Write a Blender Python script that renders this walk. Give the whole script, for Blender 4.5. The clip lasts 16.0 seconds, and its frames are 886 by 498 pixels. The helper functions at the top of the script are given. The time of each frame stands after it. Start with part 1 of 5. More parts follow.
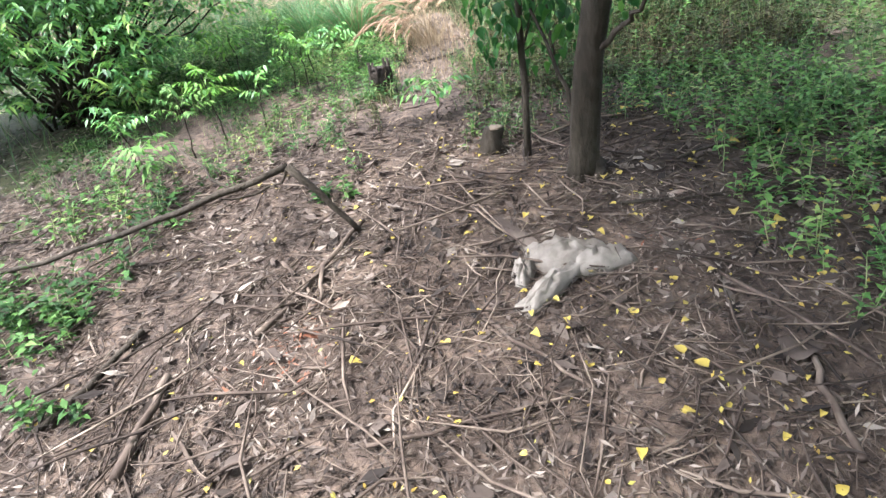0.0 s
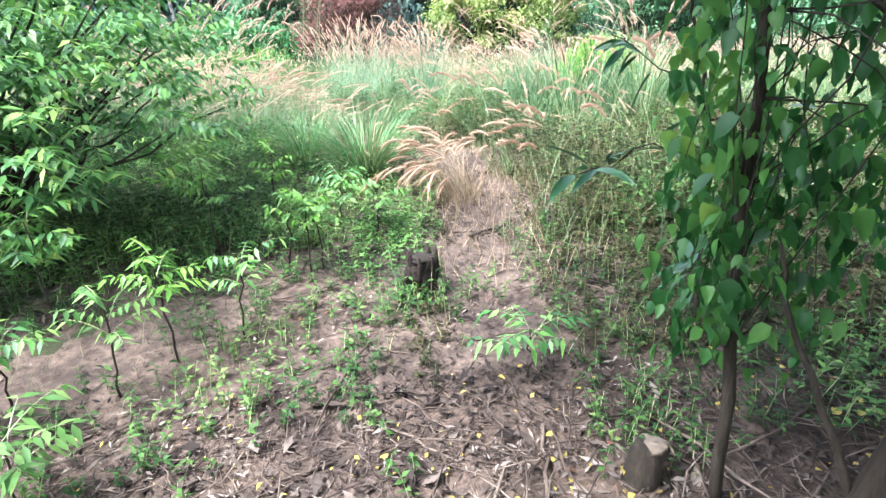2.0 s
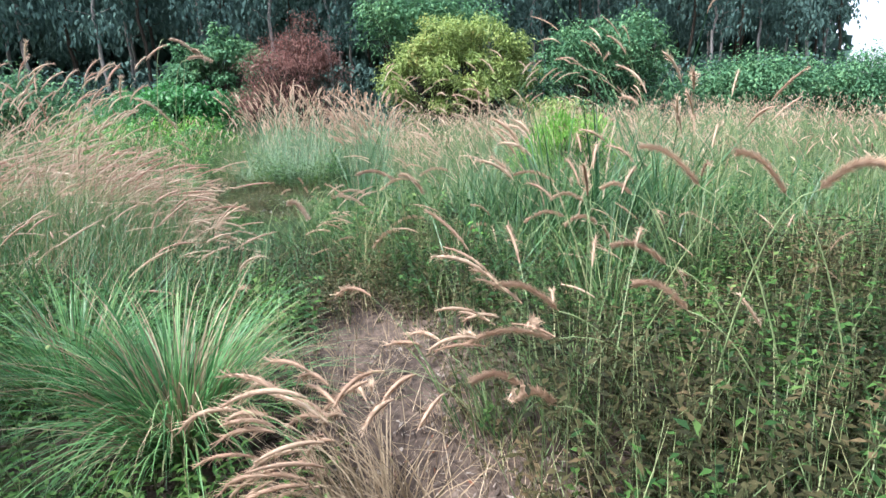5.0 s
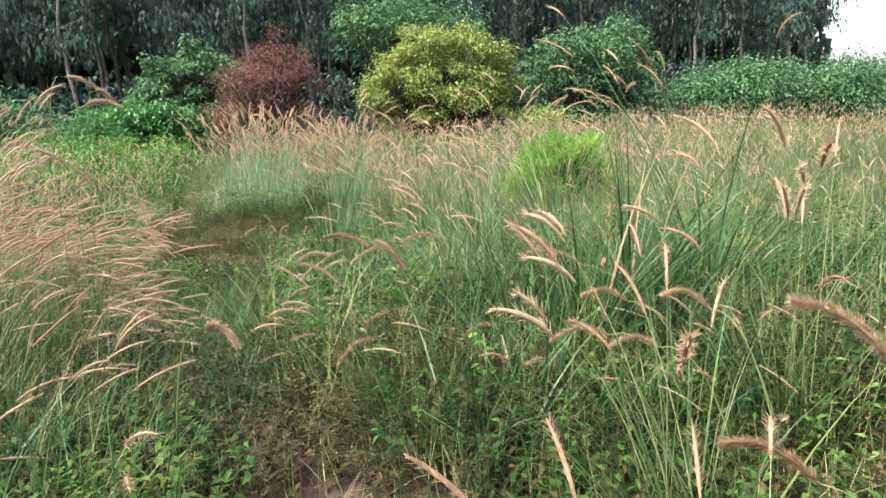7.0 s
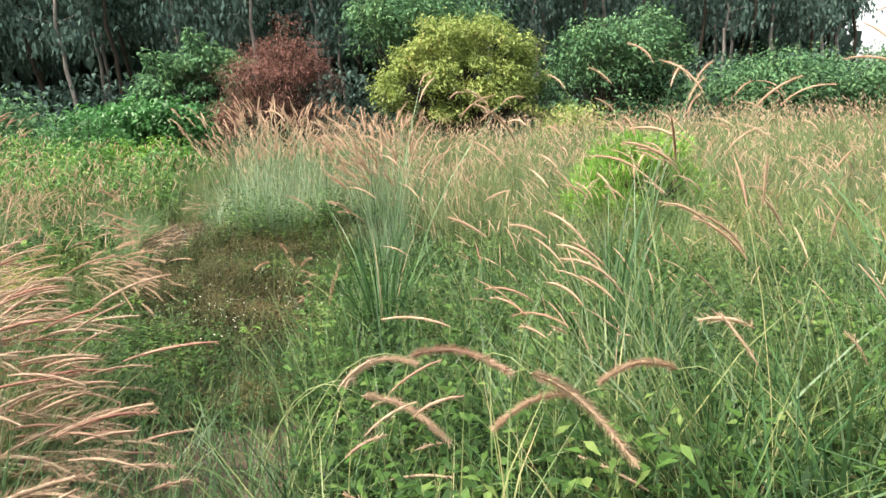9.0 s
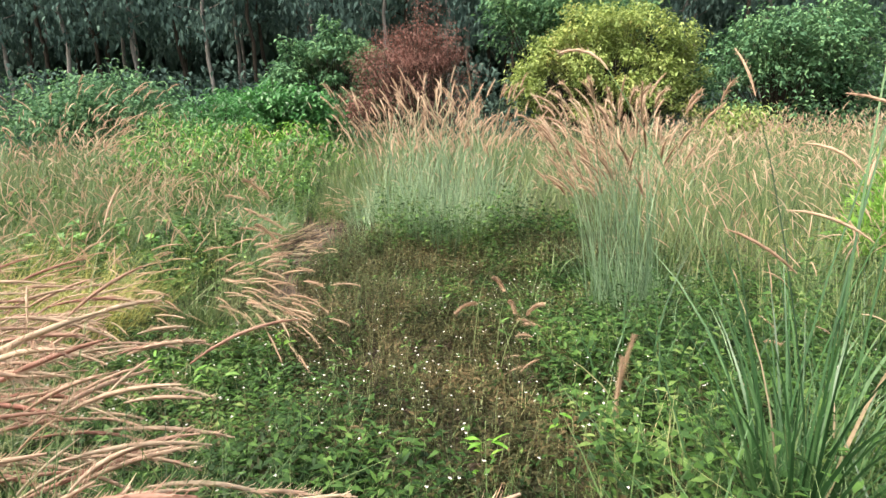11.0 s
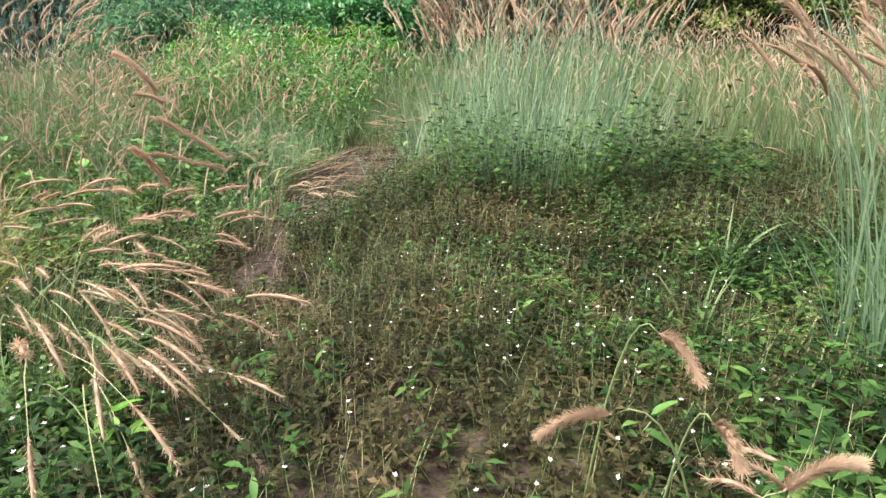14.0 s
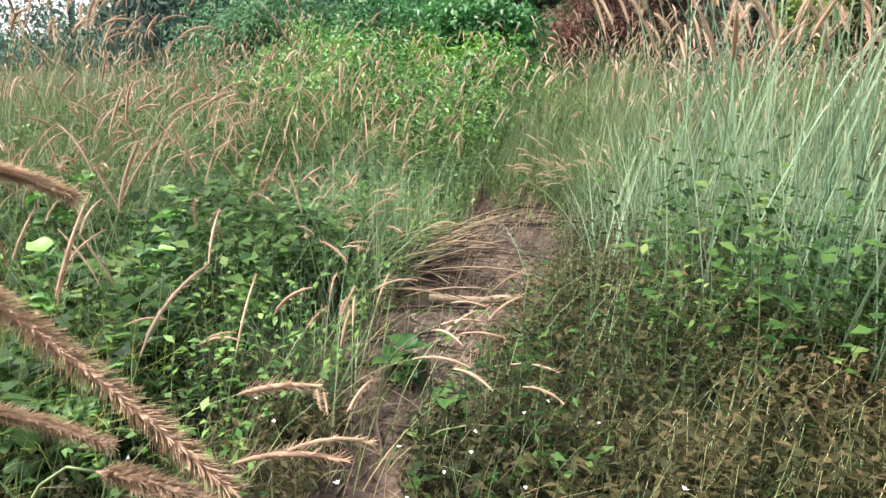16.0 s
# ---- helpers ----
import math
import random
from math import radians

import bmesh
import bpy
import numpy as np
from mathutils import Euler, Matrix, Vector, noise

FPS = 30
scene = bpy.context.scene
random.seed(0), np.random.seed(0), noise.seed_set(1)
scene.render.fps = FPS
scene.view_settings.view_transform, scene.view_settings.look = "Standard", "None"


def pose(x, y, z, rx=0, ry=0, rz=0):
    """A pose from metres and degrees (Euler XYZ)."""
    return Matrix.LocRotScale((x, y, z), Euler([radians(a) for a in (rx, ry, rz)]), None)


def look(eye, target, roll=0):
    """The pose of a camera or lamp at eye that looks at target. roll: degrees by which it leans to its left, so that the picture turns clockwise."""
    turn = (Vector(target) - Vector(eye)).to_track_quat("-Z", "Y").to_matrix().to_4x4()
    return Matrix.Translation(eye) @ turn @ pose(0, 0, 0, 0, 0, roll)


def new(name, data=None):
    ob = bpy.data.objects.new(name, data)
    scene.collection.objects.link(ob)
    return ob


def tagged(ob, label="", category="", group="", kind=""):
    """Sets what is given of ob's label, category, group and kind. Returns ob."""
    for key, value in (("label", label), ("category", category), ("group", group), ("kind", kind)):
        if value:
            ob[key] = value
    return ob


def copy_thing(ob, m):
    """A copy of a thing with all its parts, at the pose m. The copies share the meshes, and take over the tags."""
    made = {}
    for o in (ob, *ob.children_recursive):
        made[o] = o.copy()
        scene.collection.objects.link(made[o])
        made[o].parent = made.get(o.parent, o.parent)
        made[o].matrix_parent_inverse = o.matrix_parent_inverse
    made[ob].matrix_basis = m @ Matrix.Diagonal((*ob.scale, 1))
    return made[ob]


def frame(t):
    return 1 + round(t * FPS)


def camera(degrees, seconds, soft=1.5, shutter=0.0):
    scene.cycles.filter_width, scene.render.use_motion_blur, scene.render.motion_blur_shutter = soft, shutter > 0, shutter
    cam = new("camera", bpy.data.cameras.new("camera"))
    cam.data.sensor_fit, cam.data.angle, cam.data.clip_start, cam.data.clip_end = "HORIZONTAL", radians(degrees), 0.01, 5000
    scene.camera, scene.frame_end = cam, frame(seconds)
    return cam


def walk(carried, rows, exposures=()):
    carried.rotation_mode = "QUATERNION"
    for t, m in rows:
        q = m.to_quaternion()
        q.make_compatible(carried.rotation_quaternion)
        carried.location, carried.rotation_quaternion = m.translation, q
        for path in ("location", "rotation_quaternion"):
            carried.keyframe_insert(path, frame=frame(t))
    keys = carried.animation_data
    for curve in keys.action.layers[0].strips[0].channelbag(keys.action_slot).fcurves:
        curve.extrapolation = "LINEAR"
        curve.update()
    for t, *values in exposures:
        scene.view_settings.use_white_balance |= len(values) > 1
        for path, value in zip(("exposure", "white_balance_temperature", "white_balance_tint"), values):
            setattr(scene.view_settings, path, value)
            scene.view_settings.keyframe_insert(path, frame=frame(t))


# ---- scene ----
cam = camera(76.0, 16.0)
PATH = [
    (0, (0.034, -0.13, 1.519), (-0.007, 1.681, 0.67), -10.3),
    (0.5, (-0.316, 0.286, 1.665), (-0.214, 2.108, 0.846), -5.9),
    (1, (-0.495, 0.613, 1.842), (-0.358, 2.477, 1.131), -3.6),
    (1.5, (-0.529, 1.102, 1.947), (-0.336, 2.982, 1.294), -1.5),
    (2, (-0.473, 1.571, 1.95), (-0.283, 3.466, 1.339), -2.0),
    (2.5, (-0.365, 2.135, 1.934), (-0.176, 4.041, 1.357), -2.4),
    (3, (-0.244, 2.709, 1.931), (-0.041, 4.622, 1.385), -2.8),
    (3.5, (-0.208, 3.169, 2.02), (0.026, 5.086, 1.498), -4.1),
    (4, (-0.106, 3.616, 2.065), (0.219, 5.537, 1.614), -3.1),
    (4.5, (0.004, 3.937, 2.161), (0.337, 5.859, 1.718), -3.0),
    (5, (0.067, 4.276, 2.269), (0.41, 6.199, 1.842), -2.2),
    (5.2, (0.1, 4.392, 2.298), (0.443, 6.317, 1.878), -1.7),
    (7.5, (0.287, 5.85, 2.644), (0.691, 7.766, 2.235), -3.3),
    (8, (0.269, 6.364, 2.668), (0.673, 8.279, 2.259), -3.2),
    (8.5, (0.191, 7.009, 2.677), (0.586, 8.925, 2.261), -3.3),
    (9, (-0.009, 7.739, 2.668), (0.365, 9.66, 2.254), -3.4),
    (9.5, (-0.302, 8.574, 2.624), (0.003, 10.509, 2.219), -3.2),
    (10, (-0.688, 9.342, 2.608), (-0.467, 11.29, 2.214), -2.7),
    (10.2, (-0.812, 9.57, 2.602), (-0.629, 11.523, 2.208), -2.5),
    (12.3, (-1.159, 11.27, 2.318), (-1.289, 13.199, 1.804), -0.3),
    (12.5, (-1.102, 11.451, 2.266), (-1.225, 13.364, 1.694), -1.0),
    (13, (-1.009, 12.077, 2.195), (-1.112, 13.977, 1.578), -1.0),
    (13.5, (-1.009, 12.615, 2.137), (-1.221, 14.501, 1.508), -1.0),
    (14, (-0.97, 13.213, 2.095), (-1.257, 15.089, 1.464), -1.1),
    (14.5, (-1.219, 13.835, 2.06), (-1.583, 15.702, 1.443), -0.0),
    (15, (-1.638, 14.415, 2.114), (-2.094, 16.269, 1.519), 1.6),
    (15.5, (-1.871, 15.026, 2.112), (-2.448, 16.844, 1.509), -0.1),
    (16, (-2.206, 15.673, 2.111), (-2.764, 17.502, 1.525), 1.1),
]
walk(cam, [(t, look(eye, target, roll)) for t, eye, target, roll in PATH],
     exposures=[(0.0, 2.85, 5800, 14), (1.5, 2.95, 5700, 15), (3.0, 2.65, 5500, 16), (5.2, 1.9, 5700, 14), (7.5, 1.8, 6850, 12), (10.2, 1.92, 7050, 14), (12.5, 1.78, 6650, 12), (16.0, 1.85, 6500, 15)])

# ---- world and light: a bright overcast sky ----
world = bpy.data.worlds.new("overcast_sky")
scene.world = world
world.use_nodes = True
wn, wl = world.node_tree.nodes, world.node_tree.links
sky = wn.new("ShaderNodeTexSky")
sky.sky_type, sky.sun_disc = "NISHITA", False
sky.sun_elevation, sky.sun_rotation = radians(58), radians(-106)
sky.air_density, sky.dust_density, sky.ozone_density = 1.0, 4.0, 1.0
grey = wn.new("ShaderNodeHueSaturation")
grey.inputs["Saturation"].default_value = 0.35
wl.new(sky.outputs[0], grey.inputs["Color"])
wl.new(grey.outputs[0], wn["Background"].inputs[0])
wn["Background"].inputs[1].default_value = 0.15
sun_data = bpy.data.lights.new("sun", "SUN")
sun_data.energy, sun_data.angle, sun_data.color = 2.4, radians(20), (1.0, 0.94, 0.84)
sun = new("sun", sun_data)
sun.matrix_world = look((-27, 0, 48), (0, 8, 0))


# ---- materials ----
def mat(name, rough=0.7, spec=0.3):
    m = bpy.data.materials.new(name)
    m.use_nodes = True
    b = m.node_tree.nodes["Principled BSDF"]
    b.inputs["Roughness"].default_value = rough
    b.inputs["Specular IOR Level"].default_value = spec
    return m, m.node_tree.nodes, m.node_tree.links, b


def ramp(nodes, stops):
    r = nodes.new("ShaderNodeValToRGB")
    e = r.color_ramp.elements
    while len(e) < len(stops):
        e.new(0.5)
    for k, (p, c) in enumerate(stops):
        e[k].position, e[k].color = p, (*c, 1)
    return r


def foliage(name, stops, rough=0.55, spec=0.35, through_light=0.3, patch=1.5):
    """Leaf or blade: one tone for each piece, a second and wider drift of tone, and light that passes through."""
    m, n, l, b = mat(name, rough, spec)
    geo = n.new("ShaderNodeNewGeometry")
    tex = n.new("ShaderNodeTexNoise")
    tex.inputs["Scale"].default_value = patch
    tex.inputs["Detail"].default_value = 3
    tc = n.new("ShaderNodeTexCoord")
    l.new(tc.outputs["Object"], tex.inputs["Vector"])
    mix = n.new("ShaderNodeMath")
    mix.operation = "MULTIPLY_ADD"
    l.new(geo.outputs["Random Per Island"], mix.inputs[0])
    mix.inputs[1].default_value = 0.62
    sub = n.new("ShaderNodeMath")
    sub.operation = "MULTIPLY_ADD"
    l.new(tex.outputs["Fac"], sub.inputs[0])
    sub.inputs[1].default_value, sub.inputs[2].default_value = 1.3, -0.46
    l.new(sub.outputs[0], mix.inputs[2])
    r = ramp(n, stops)
    l.new(mix.outputs[0], r.inputs[0])
    fine = n.new("ShaderNodeTexNoise")
    fine.inputs["Scale"].default_value = 60
    l.new(tc.outputs["Object"], fine.inputs["Vector"])
    mul = n.new("ShaderNodeMix")
    mul.data_type, mul.blend_type = "RGBA", "MULTIPLY"
    mul.inputs[0].default_value = 0.35
    l.new(r.outputs[0], mul.inputs[6])
    l.new(fine.outputs["Fac"], mul.inputs[7])
    l.new(mul.outputs[2], b.inputs["Base Color"])
    if through_light:
        t = n.new("ShaderNodeBsdfTranslucent")
        l.new(mul.outputs[2], t.inputs["Color"])
        ms = n.new("ShaderNodeMixShader")
        ms.inputs[0].default_value = through_light
        l.new(b.outputs[0], ms.inputs[1])
        l.new(t.outputs[0], ms.inputs[2])
        l.new(ms.outputs[0], n["Material Output"].inputs["Surface"])
    return m


def rough_stuff(name, stops, scale, rough=0.85, bump=0.4, stretch=(1, 1, 1), spec=0.2, detail=8):
    """Bark, soil, wood, cloth: a noise at two scales with relief."""
    m, n, l, b = mat(name, rough, spec)
    tc = n.new("ShaderNodeTexCoord")
    mp = n.new("ShaderNodeMapping")
    mp.inputs["Scale"].default_value = stretch
    l.new(tc.outputs["Object"], mp.inputs["Vector"])
    a = n.new("ShaderNodeTexNoise")
    a.inputs["Scale"].default_value, a.inputs["Detail"].default_value, a.inputs["Roughness"].default_value = scale, detail, 0.65
    c = n.new("ShaderNodeTexNoise")
    c.inputs["Scale"].default_value = scale * 0.13
    l.new(mp.outputs[0], a.inputs["Vector"])
    l.new(mp.outputs[0], c.inputs["Vector"])
    av = n.new("ShaderNodeMix")
    av.inputs[0].default_value = 0.42
    l.new(a.outputs["Fac"], av.inputs[2])
    l.new(c.outputs["Fac"], av.inputs[3])
    r = ramp(n, stops)
    l.new(av.outputs[0], r.inputs[0])
    l.new(r.outputs[0], b.inputs["Base Color"])
    bp = n.new("ShaderNodeBump")
    bp.inputs["Strength"].default_value, bp.inputs["Distance"].default_value = bump, 0.02
    l.new(a.outputs["Fac"], bp.inputs["Height"])
    l.new(bp.outputs[0], b.inputs["Normal"])
    return m


M_SOIL = rough_stuff("soil", [(0.30, (0.018, 0.012, 0.009)), (0.47, (0.049, 0.036, 0.027)), (0.60, (0.108, 0.079, 0.059)), (0.74, (0.20, 0.155, 0.118))], 22, bump=0.9)
M_TURF = rough_stuff("turf", [(0.30, (0.012, 0.014, 0.006)), (0.47, (0.030, 0.036, 0.014)), (0.60, (0.062, 0.064, 0.028)), (0.74, (0.13, 0.105, 0.055))], 14, bump=1.0)
M_LITTER = foliage("dry_litter", [(0.0, (0.012, 0.010, 0.009)), (0.28, (0.026, 0.020, 0.016)), (0.50, (0.066, 0.051, 0.041)), (0.72, (0.122, 0.098, 0.080)), (0.86, (0.30, 0.26, 0.215)), (0.95, (0.18, 0.135, 0.105)), (1.0, (0.18, 0.075, 0.042))], 0.8, 0.15, 0.08)
M_TWIG = foliage("dead_twig", [(0.0, (0.020, 0.015, 0.012)), (0.5, (0.070, 0.052, 0.040)), (0.85, (0.165, 0.130, 0.100)), (1.0, (0.30, 0.245, 0.19))], 0.85, 0.15, 0.0, 6)
M_YELLOW = foliage("yellow_leaf", [(0.0, (0.30, 0.17, 0.035)), (0.5, (0.38, 0.29, 0.055)), (1.0, (0.26, 0.28, 0.065))], 0.5, 0.3, 0.2)
M_BARK = rough_stuff("bark", [(0.32, (0.010, 0.008, 0.005)), (0.5, (0.028, 0.022, 0.015)), (0.7, (0.062, 0.052, 0.038))], 26, bump=0.9, stretch=(1, 1, 0.35))
M_PALE_BARK = rough_stuff("pale_bark", [(0.3, (0.10, 0.095, 0.085)), (0.5, (0.20, 0.185, 0.165)), (0.7, (0.33, 0.31, 0.275))], 7, bump=0.3, stretch=(1, 1, 0.2))
M_CUT = rough_stuff("cut_wood", [(0.3, (0.17, 0.125, 0.085)), (0.6, (0.34, 0.27, 0.19))], 30, bump=0.3)
M_OLD_CUT = rough_stuff("weathered_cut", [(0.3, (0.075, 0.058, 0.042)), (0.6, (0.19, 0.15, 0.11))], 30, bump=0.5)
M_CHAR = rough_stuff("rotten_wood", [(0.3, (0.006, 0.005, 0.004)), (0.55, (0.024, 0.018, 0.013)), (0.75, (0.06, 0.045, 0.033))], 24, bump=1.0)
M_SACK = rough_stuff("dirty_sack", [(0.28, (0.045, 0.037, 0.030)), (0.45, (0.115, 0.100, 0.083)), (0.62, (0.19, 0.172, 0.147))], 9, rough=0.7, bump=0.35, spec=0.3)
M_HEART = foliage("tree_leaf", [(0.0, (0.014, 0.065, 0.016)), (0.4, (0.036, 0.135, 0.030)), (0.75, (0.10, 0.25, 0.045)), (1.0, (0.28, 0.42, 0.07))], 0.45, 0.4, 0.45)
M_LANCE = foliage("lance_leaf", [(0.0, (0.014, 0.062, 0.026)), (0.6, (0.032, 0.115, 0.042)), (1.0, (0.08, 0.19, 0.055))], 0.4, 0.45, 0.2)
M_BUSH = foliage("bush_leaf", [(0.0, (0.020, 0.075, 0.020)), (0.35, (0.06, 0.19, 0.042)), (0.7, (0.16, 0.36, 0.07)), (1.0, (0.38, 0.54, 0.11))], 0.5, 0.4, 0.3)
M_WEED = foliage("weed_leaf", [(0.0, (0.008, 0.028, 0.008)), (0.4, (0.027, 0.076, 0.017)), (0.75, (0.078, 0.170, 0.035)), (1.0, (0.20, 0.28, 0.085))], 0.65, 0.2, 0.3)
M_LIGHT = foliage("light_weed_leaf", [(0.0, (0.035, 0.10, 0.022)), (0.4, (0.085, 0.20, 0.045)), (0.75, (0.17, 0.32, 0.075)), (1.0, (0.34, 0.40, 0.14))], 0.6, 0.25, 0.35)
M_DULL = foliage("dull_weed_leaf", [(0.0, (0.010, 0.011, 0.004)), (0.4, (0.031, 0.035, 0.011)), (0.75, (0.070, 0.063, 0.024)), (1.0, (0.165, 0.115, 0.058))], 0.7, 0.18, 0.25)
M_BLADE = foliage("grass_blade", [(0.0, (0.016, 0.052, 0.018)), (0.34, (0.055, 0.118, 0.036)), (0.62, (0.130, 0.215, 0.070)), (0.84, (0.27, 0.30, 0.125)), (1.0, (0.48, 0.38, 0.21))], 0.5, 0.4, 0.3)
M_BLUE = foliage("blue_green_blade", [(0.0, (0.06, 0.125, 0.062)), (0.4, (0.185, 0.30, 0.16)), (0.75, (0.29, 0.42, 0.245)), (1.0, (0.42, 0.49, 0.30))], 0.5, 0.4, 0.3)
M_TUSSOCK = foliage("tussock_blade", [(0.0, (0.025, 0.085, 0.025)), (0.5, (0.09, 0.245, 0.075)), (0.8, (0.20, 0.37, 0.13)), (1.0, (0.44, 0.42, 0.21))], 0.45, 0.4, 0.3)
M_DRY = foliage("dry_grass", [(0.0, (0.15, 0.105, 0.06)), (0.5, (0.31, 0.235, 0.145)), (1.0, (0.52, 0.42, 0.28))], 0.7, 0.2, 0.2)
M_STRAW = foliage("yellow_grass", [(0.0, (0.17, 0.22, 0.05)), (0.5, (0.34, 0.36, 0.10)), (1.0, (0.54, 0.48, 0.17))], 0.6, 0.3, 0.3)
M_STEM = foliage("grass_stem", [(0.0, (0.09, 0.15, 0.05)), (0.6, (0.22, 0.28, 0.12)), (1.0, (0.44, 0.38, 0.20))], 0.5, 0.4, 0.1)
M_PLUME = foliage("seed_plume", [(0.0, (0.40, 0.255, 0.17)), (0.5, (0.54, 0.385, 0.265)), (1.0, (0.68, 0.54, 0.385))], 0.7, 0.2, 0.35)
M_PINK = foliage("pink_plume", [(0.0, (0.38, 0.185, 0.14)), (0.25, (0.46, 0.30, 0.22)), (0.6, (0.54, 0.41, 0.295)), (1.0, (0.61, 0.52, 0.375))], 0.7, 0.2, 0.35)
M_FLOWER = foliage("white_flower", [(0.0, (0.70, 0.68, 0.60)), (1.0, (0.85, 0.84, 0.80))], 0.6, 0.3, 0.2)
M_FERN = foliage("bright_shrub_leaf", [(0.0, (0.065, 0.19, 0.022)), (0.5, (0.15, 0.36, 0.045)), (1.0, (0.31, 0.52, 0.085))], 0.5, 0.35, 0.35)
M_RED = foliage("withered_leaf", [(0.0, (0.11, 0.052, 0.045)), (0.5, (0.22, 0.112, 0.09)), (1.0, (0.33, 0.185, 0.15))], 0.8, 0.15, 0.1)
M_YTREE = foliage("yellow_green_leaf", [(0.0, (0.13, 0.20, 0.055)), (0.5, (0.25, 0.35, 0.09)), (0.85, (0.39, 0.46, 0.14)), (1.0, (0.44, 0.36, 0.13))], 0.55, 0.35, 0.3, 0.6)
# Forest leaf with the blue haze of distance mixed into its colour.
M_FAR = foliage("hazy_forest_leaf", [(0.0, (0.055, 0.095, 0.085)), (0.5, (0.082, 0.140, 0.118)), (1.0, (0.115, 0.185, 0.145))], 1.0, 0.0, 0.2, 0.3)
M_MID = foliage("far_shrub_leaf", [(0.0, (0.042, 0.11, 0.058)), (0.5, (0.095, 0.22, 0.105)), (1.0, (0.21, 0.37, 0.16))], 0.75, 0.15, 0.25, 0.5)
M_GREENB = foliage("mound_shrub_leaf", [(0.0, (0.022, 0.10, 0.03)), (0.5, (0.05, 0.20, 0.05)), (1.0, (0.115, 0.32, 0.09))], 0.45, 0.4, 0.3, 0.8)

# ---- builders ----
rng = np.random.default_rng(11)
U = rng.uniform


def gh(x, y):
    """Height of the ground: a bank that climbs from the litter to a crest, a slow fall, and a mound far back."""
    x, y = np.asarray(x, float), np.asarray(y, float)
    b = np.interp(y, [-40, -6, -2, 0, 2, 2.7, 3.7, 5.5, 7, 8.5, 10, 12, 14, 16, 19, 22, 30, 40, 60, 200],
                  [-3, -0.9, -0.3, 0.02, 0.32, 0.48, 0.70, 0.93, 1.12, 1.13, 1.0, 0.82, 0.70, 0.64, 0.70, 0.85, 1.3, 1.7, 2.2, 3])
    b = b + 0.55 * np.exp(-((x + 7.5) ** 2 / 30 + (y - 30) ** 2 / 40)) + 0.9 * np.exp(-((x + 9.5) ** 2 / 40 + (y - 41) ** 2 / 30))
    return b + 0.018 * np.sin(x * 2.3 + 1) * np.sin(y * 1.9) + 0.010 * np.sin(x * 5.7 + y * 4.1)


def on_ground(x, y, dz=0.0):
    return np.stack([x, y, gh(x, y) + dz], -1)


def line_x(y):
    """Where the trodden way runs."""
    return np.interp(y, [0, 1.5, 3, 4.5, 6, 7.7, 9.5, 11.3, 13, 14, 15.7, 16.5, 17.25, 19, 20.3, 21.5, 25], [0, -0.4, -0.15, 0.1, 0.3, 0.0, -0.8, -1.15, -1.0, -1.2, -2.3, -2.75, -2.98, -3.1, -3.02, -3.3, -3.8])


class Heap:
    """Collects quads for one mesh."""

    def __init__(self):
        self.v, self.q, self.m, self.count = [], [], [], 0

    def add(self, v, q, slot=0):
        v = np.asarray(v, float).reshape(-1, 3)
        q = np.asarray(q, int).reshape(-1, 4)
        self.v.append(v), self.q.append(q + self.count), self.m.append(np.full(len(q), slot))
        self.count += len(v)

    def mesh(self, name, *mats, smooth=True):
        v, q, m = np.concatenate(self.v), np.concatenate(self.q), np.concatenate(self.m)
        me = bpy.data.meshes.new(name)
        me.vertices.add(len(v)), me.loops.add(4 * len(q)), me.polygons.add(len(q))
        me.vertices.foreach_set("co", v.ravel())
        me.loops.foreach_set("vertex_index", q.ravel().astype(np.int32))
        me.polygons.foreach_set("loop_start", (4 * np.arange(len(q))).astype(np.int32))
        for one in mats:
            me.materials.append(one)
        me.polygons.foreach_set("material_index", m.astype(np.int32))
        me.polygons.foreach_set("use_smooth", np.full(len(q), smooth))
        me.update(calc_edges=True)
        return me


def stuff(name, heap, mats, label, category):
    return tagged(new(name, heap.mesh(name, *mats)), label, category, kind="stuff")


def thing(name, x, y, label, category, group="", z=None):
    e = new(name)
    e.location = (x, y, float(gh(x, y)) if z is None else z)
    e.empty_display_size = 0.1
    return tagged(e, label, category, group)


def part(name, heap, mats, parent, label=""):
    ob = new(name, heap.mesh(name, *mats))
    ob.parent = parent
    return tagged(ob, label)


def col(a, n):
    return np.broadcast_to(np.asarray(a, float), (n,)).copy()


def curve_of(root, az, length, lean, bend, segs, power=1.4):
    """Points and headings of many bending stems."""
    n = len(root)
    s = (np.arange(segs) + 0.5) / segs
    th = col(lean, n)[:, None] + col(bend, n)[:, None] * s ** power
    d = np.stack([np.sin(th) * np.cos(az)[:, None], np.sin(th) * np.sin(az)[:, None], np.cos(th)], -1)
    pts = np.concatenate([np.zeros((n, 1, 3)), np.cumsum(d * (col(length, n) / segs)[:, None, None], 1)], 1) + root[:, None]
    return pts, th[:, -1]


def strips(heap, pts, width, side, taper=0.7, slot=0, root_w=0.6):
    n, k, _ = pts.shape
    s = np.linspace(0, 1, k)
    w = np.minimum(1, root_w + s * 2.5) * np.maximum(1 - s, 0.02) ** taper
    off = side[:, None] * (col(width, n)[:, None] * w)[..., None] / 2
    v = np.stack([pts - off, pts + off], 2).reshape(-1, 3)
    b = (np.arange(n) * k * 2)[:, None] + 2 * np.arange(k - 1)[None]
    heap.add(v, np.stack([b, b + 1, b + 3, b + 2], -1), slot)


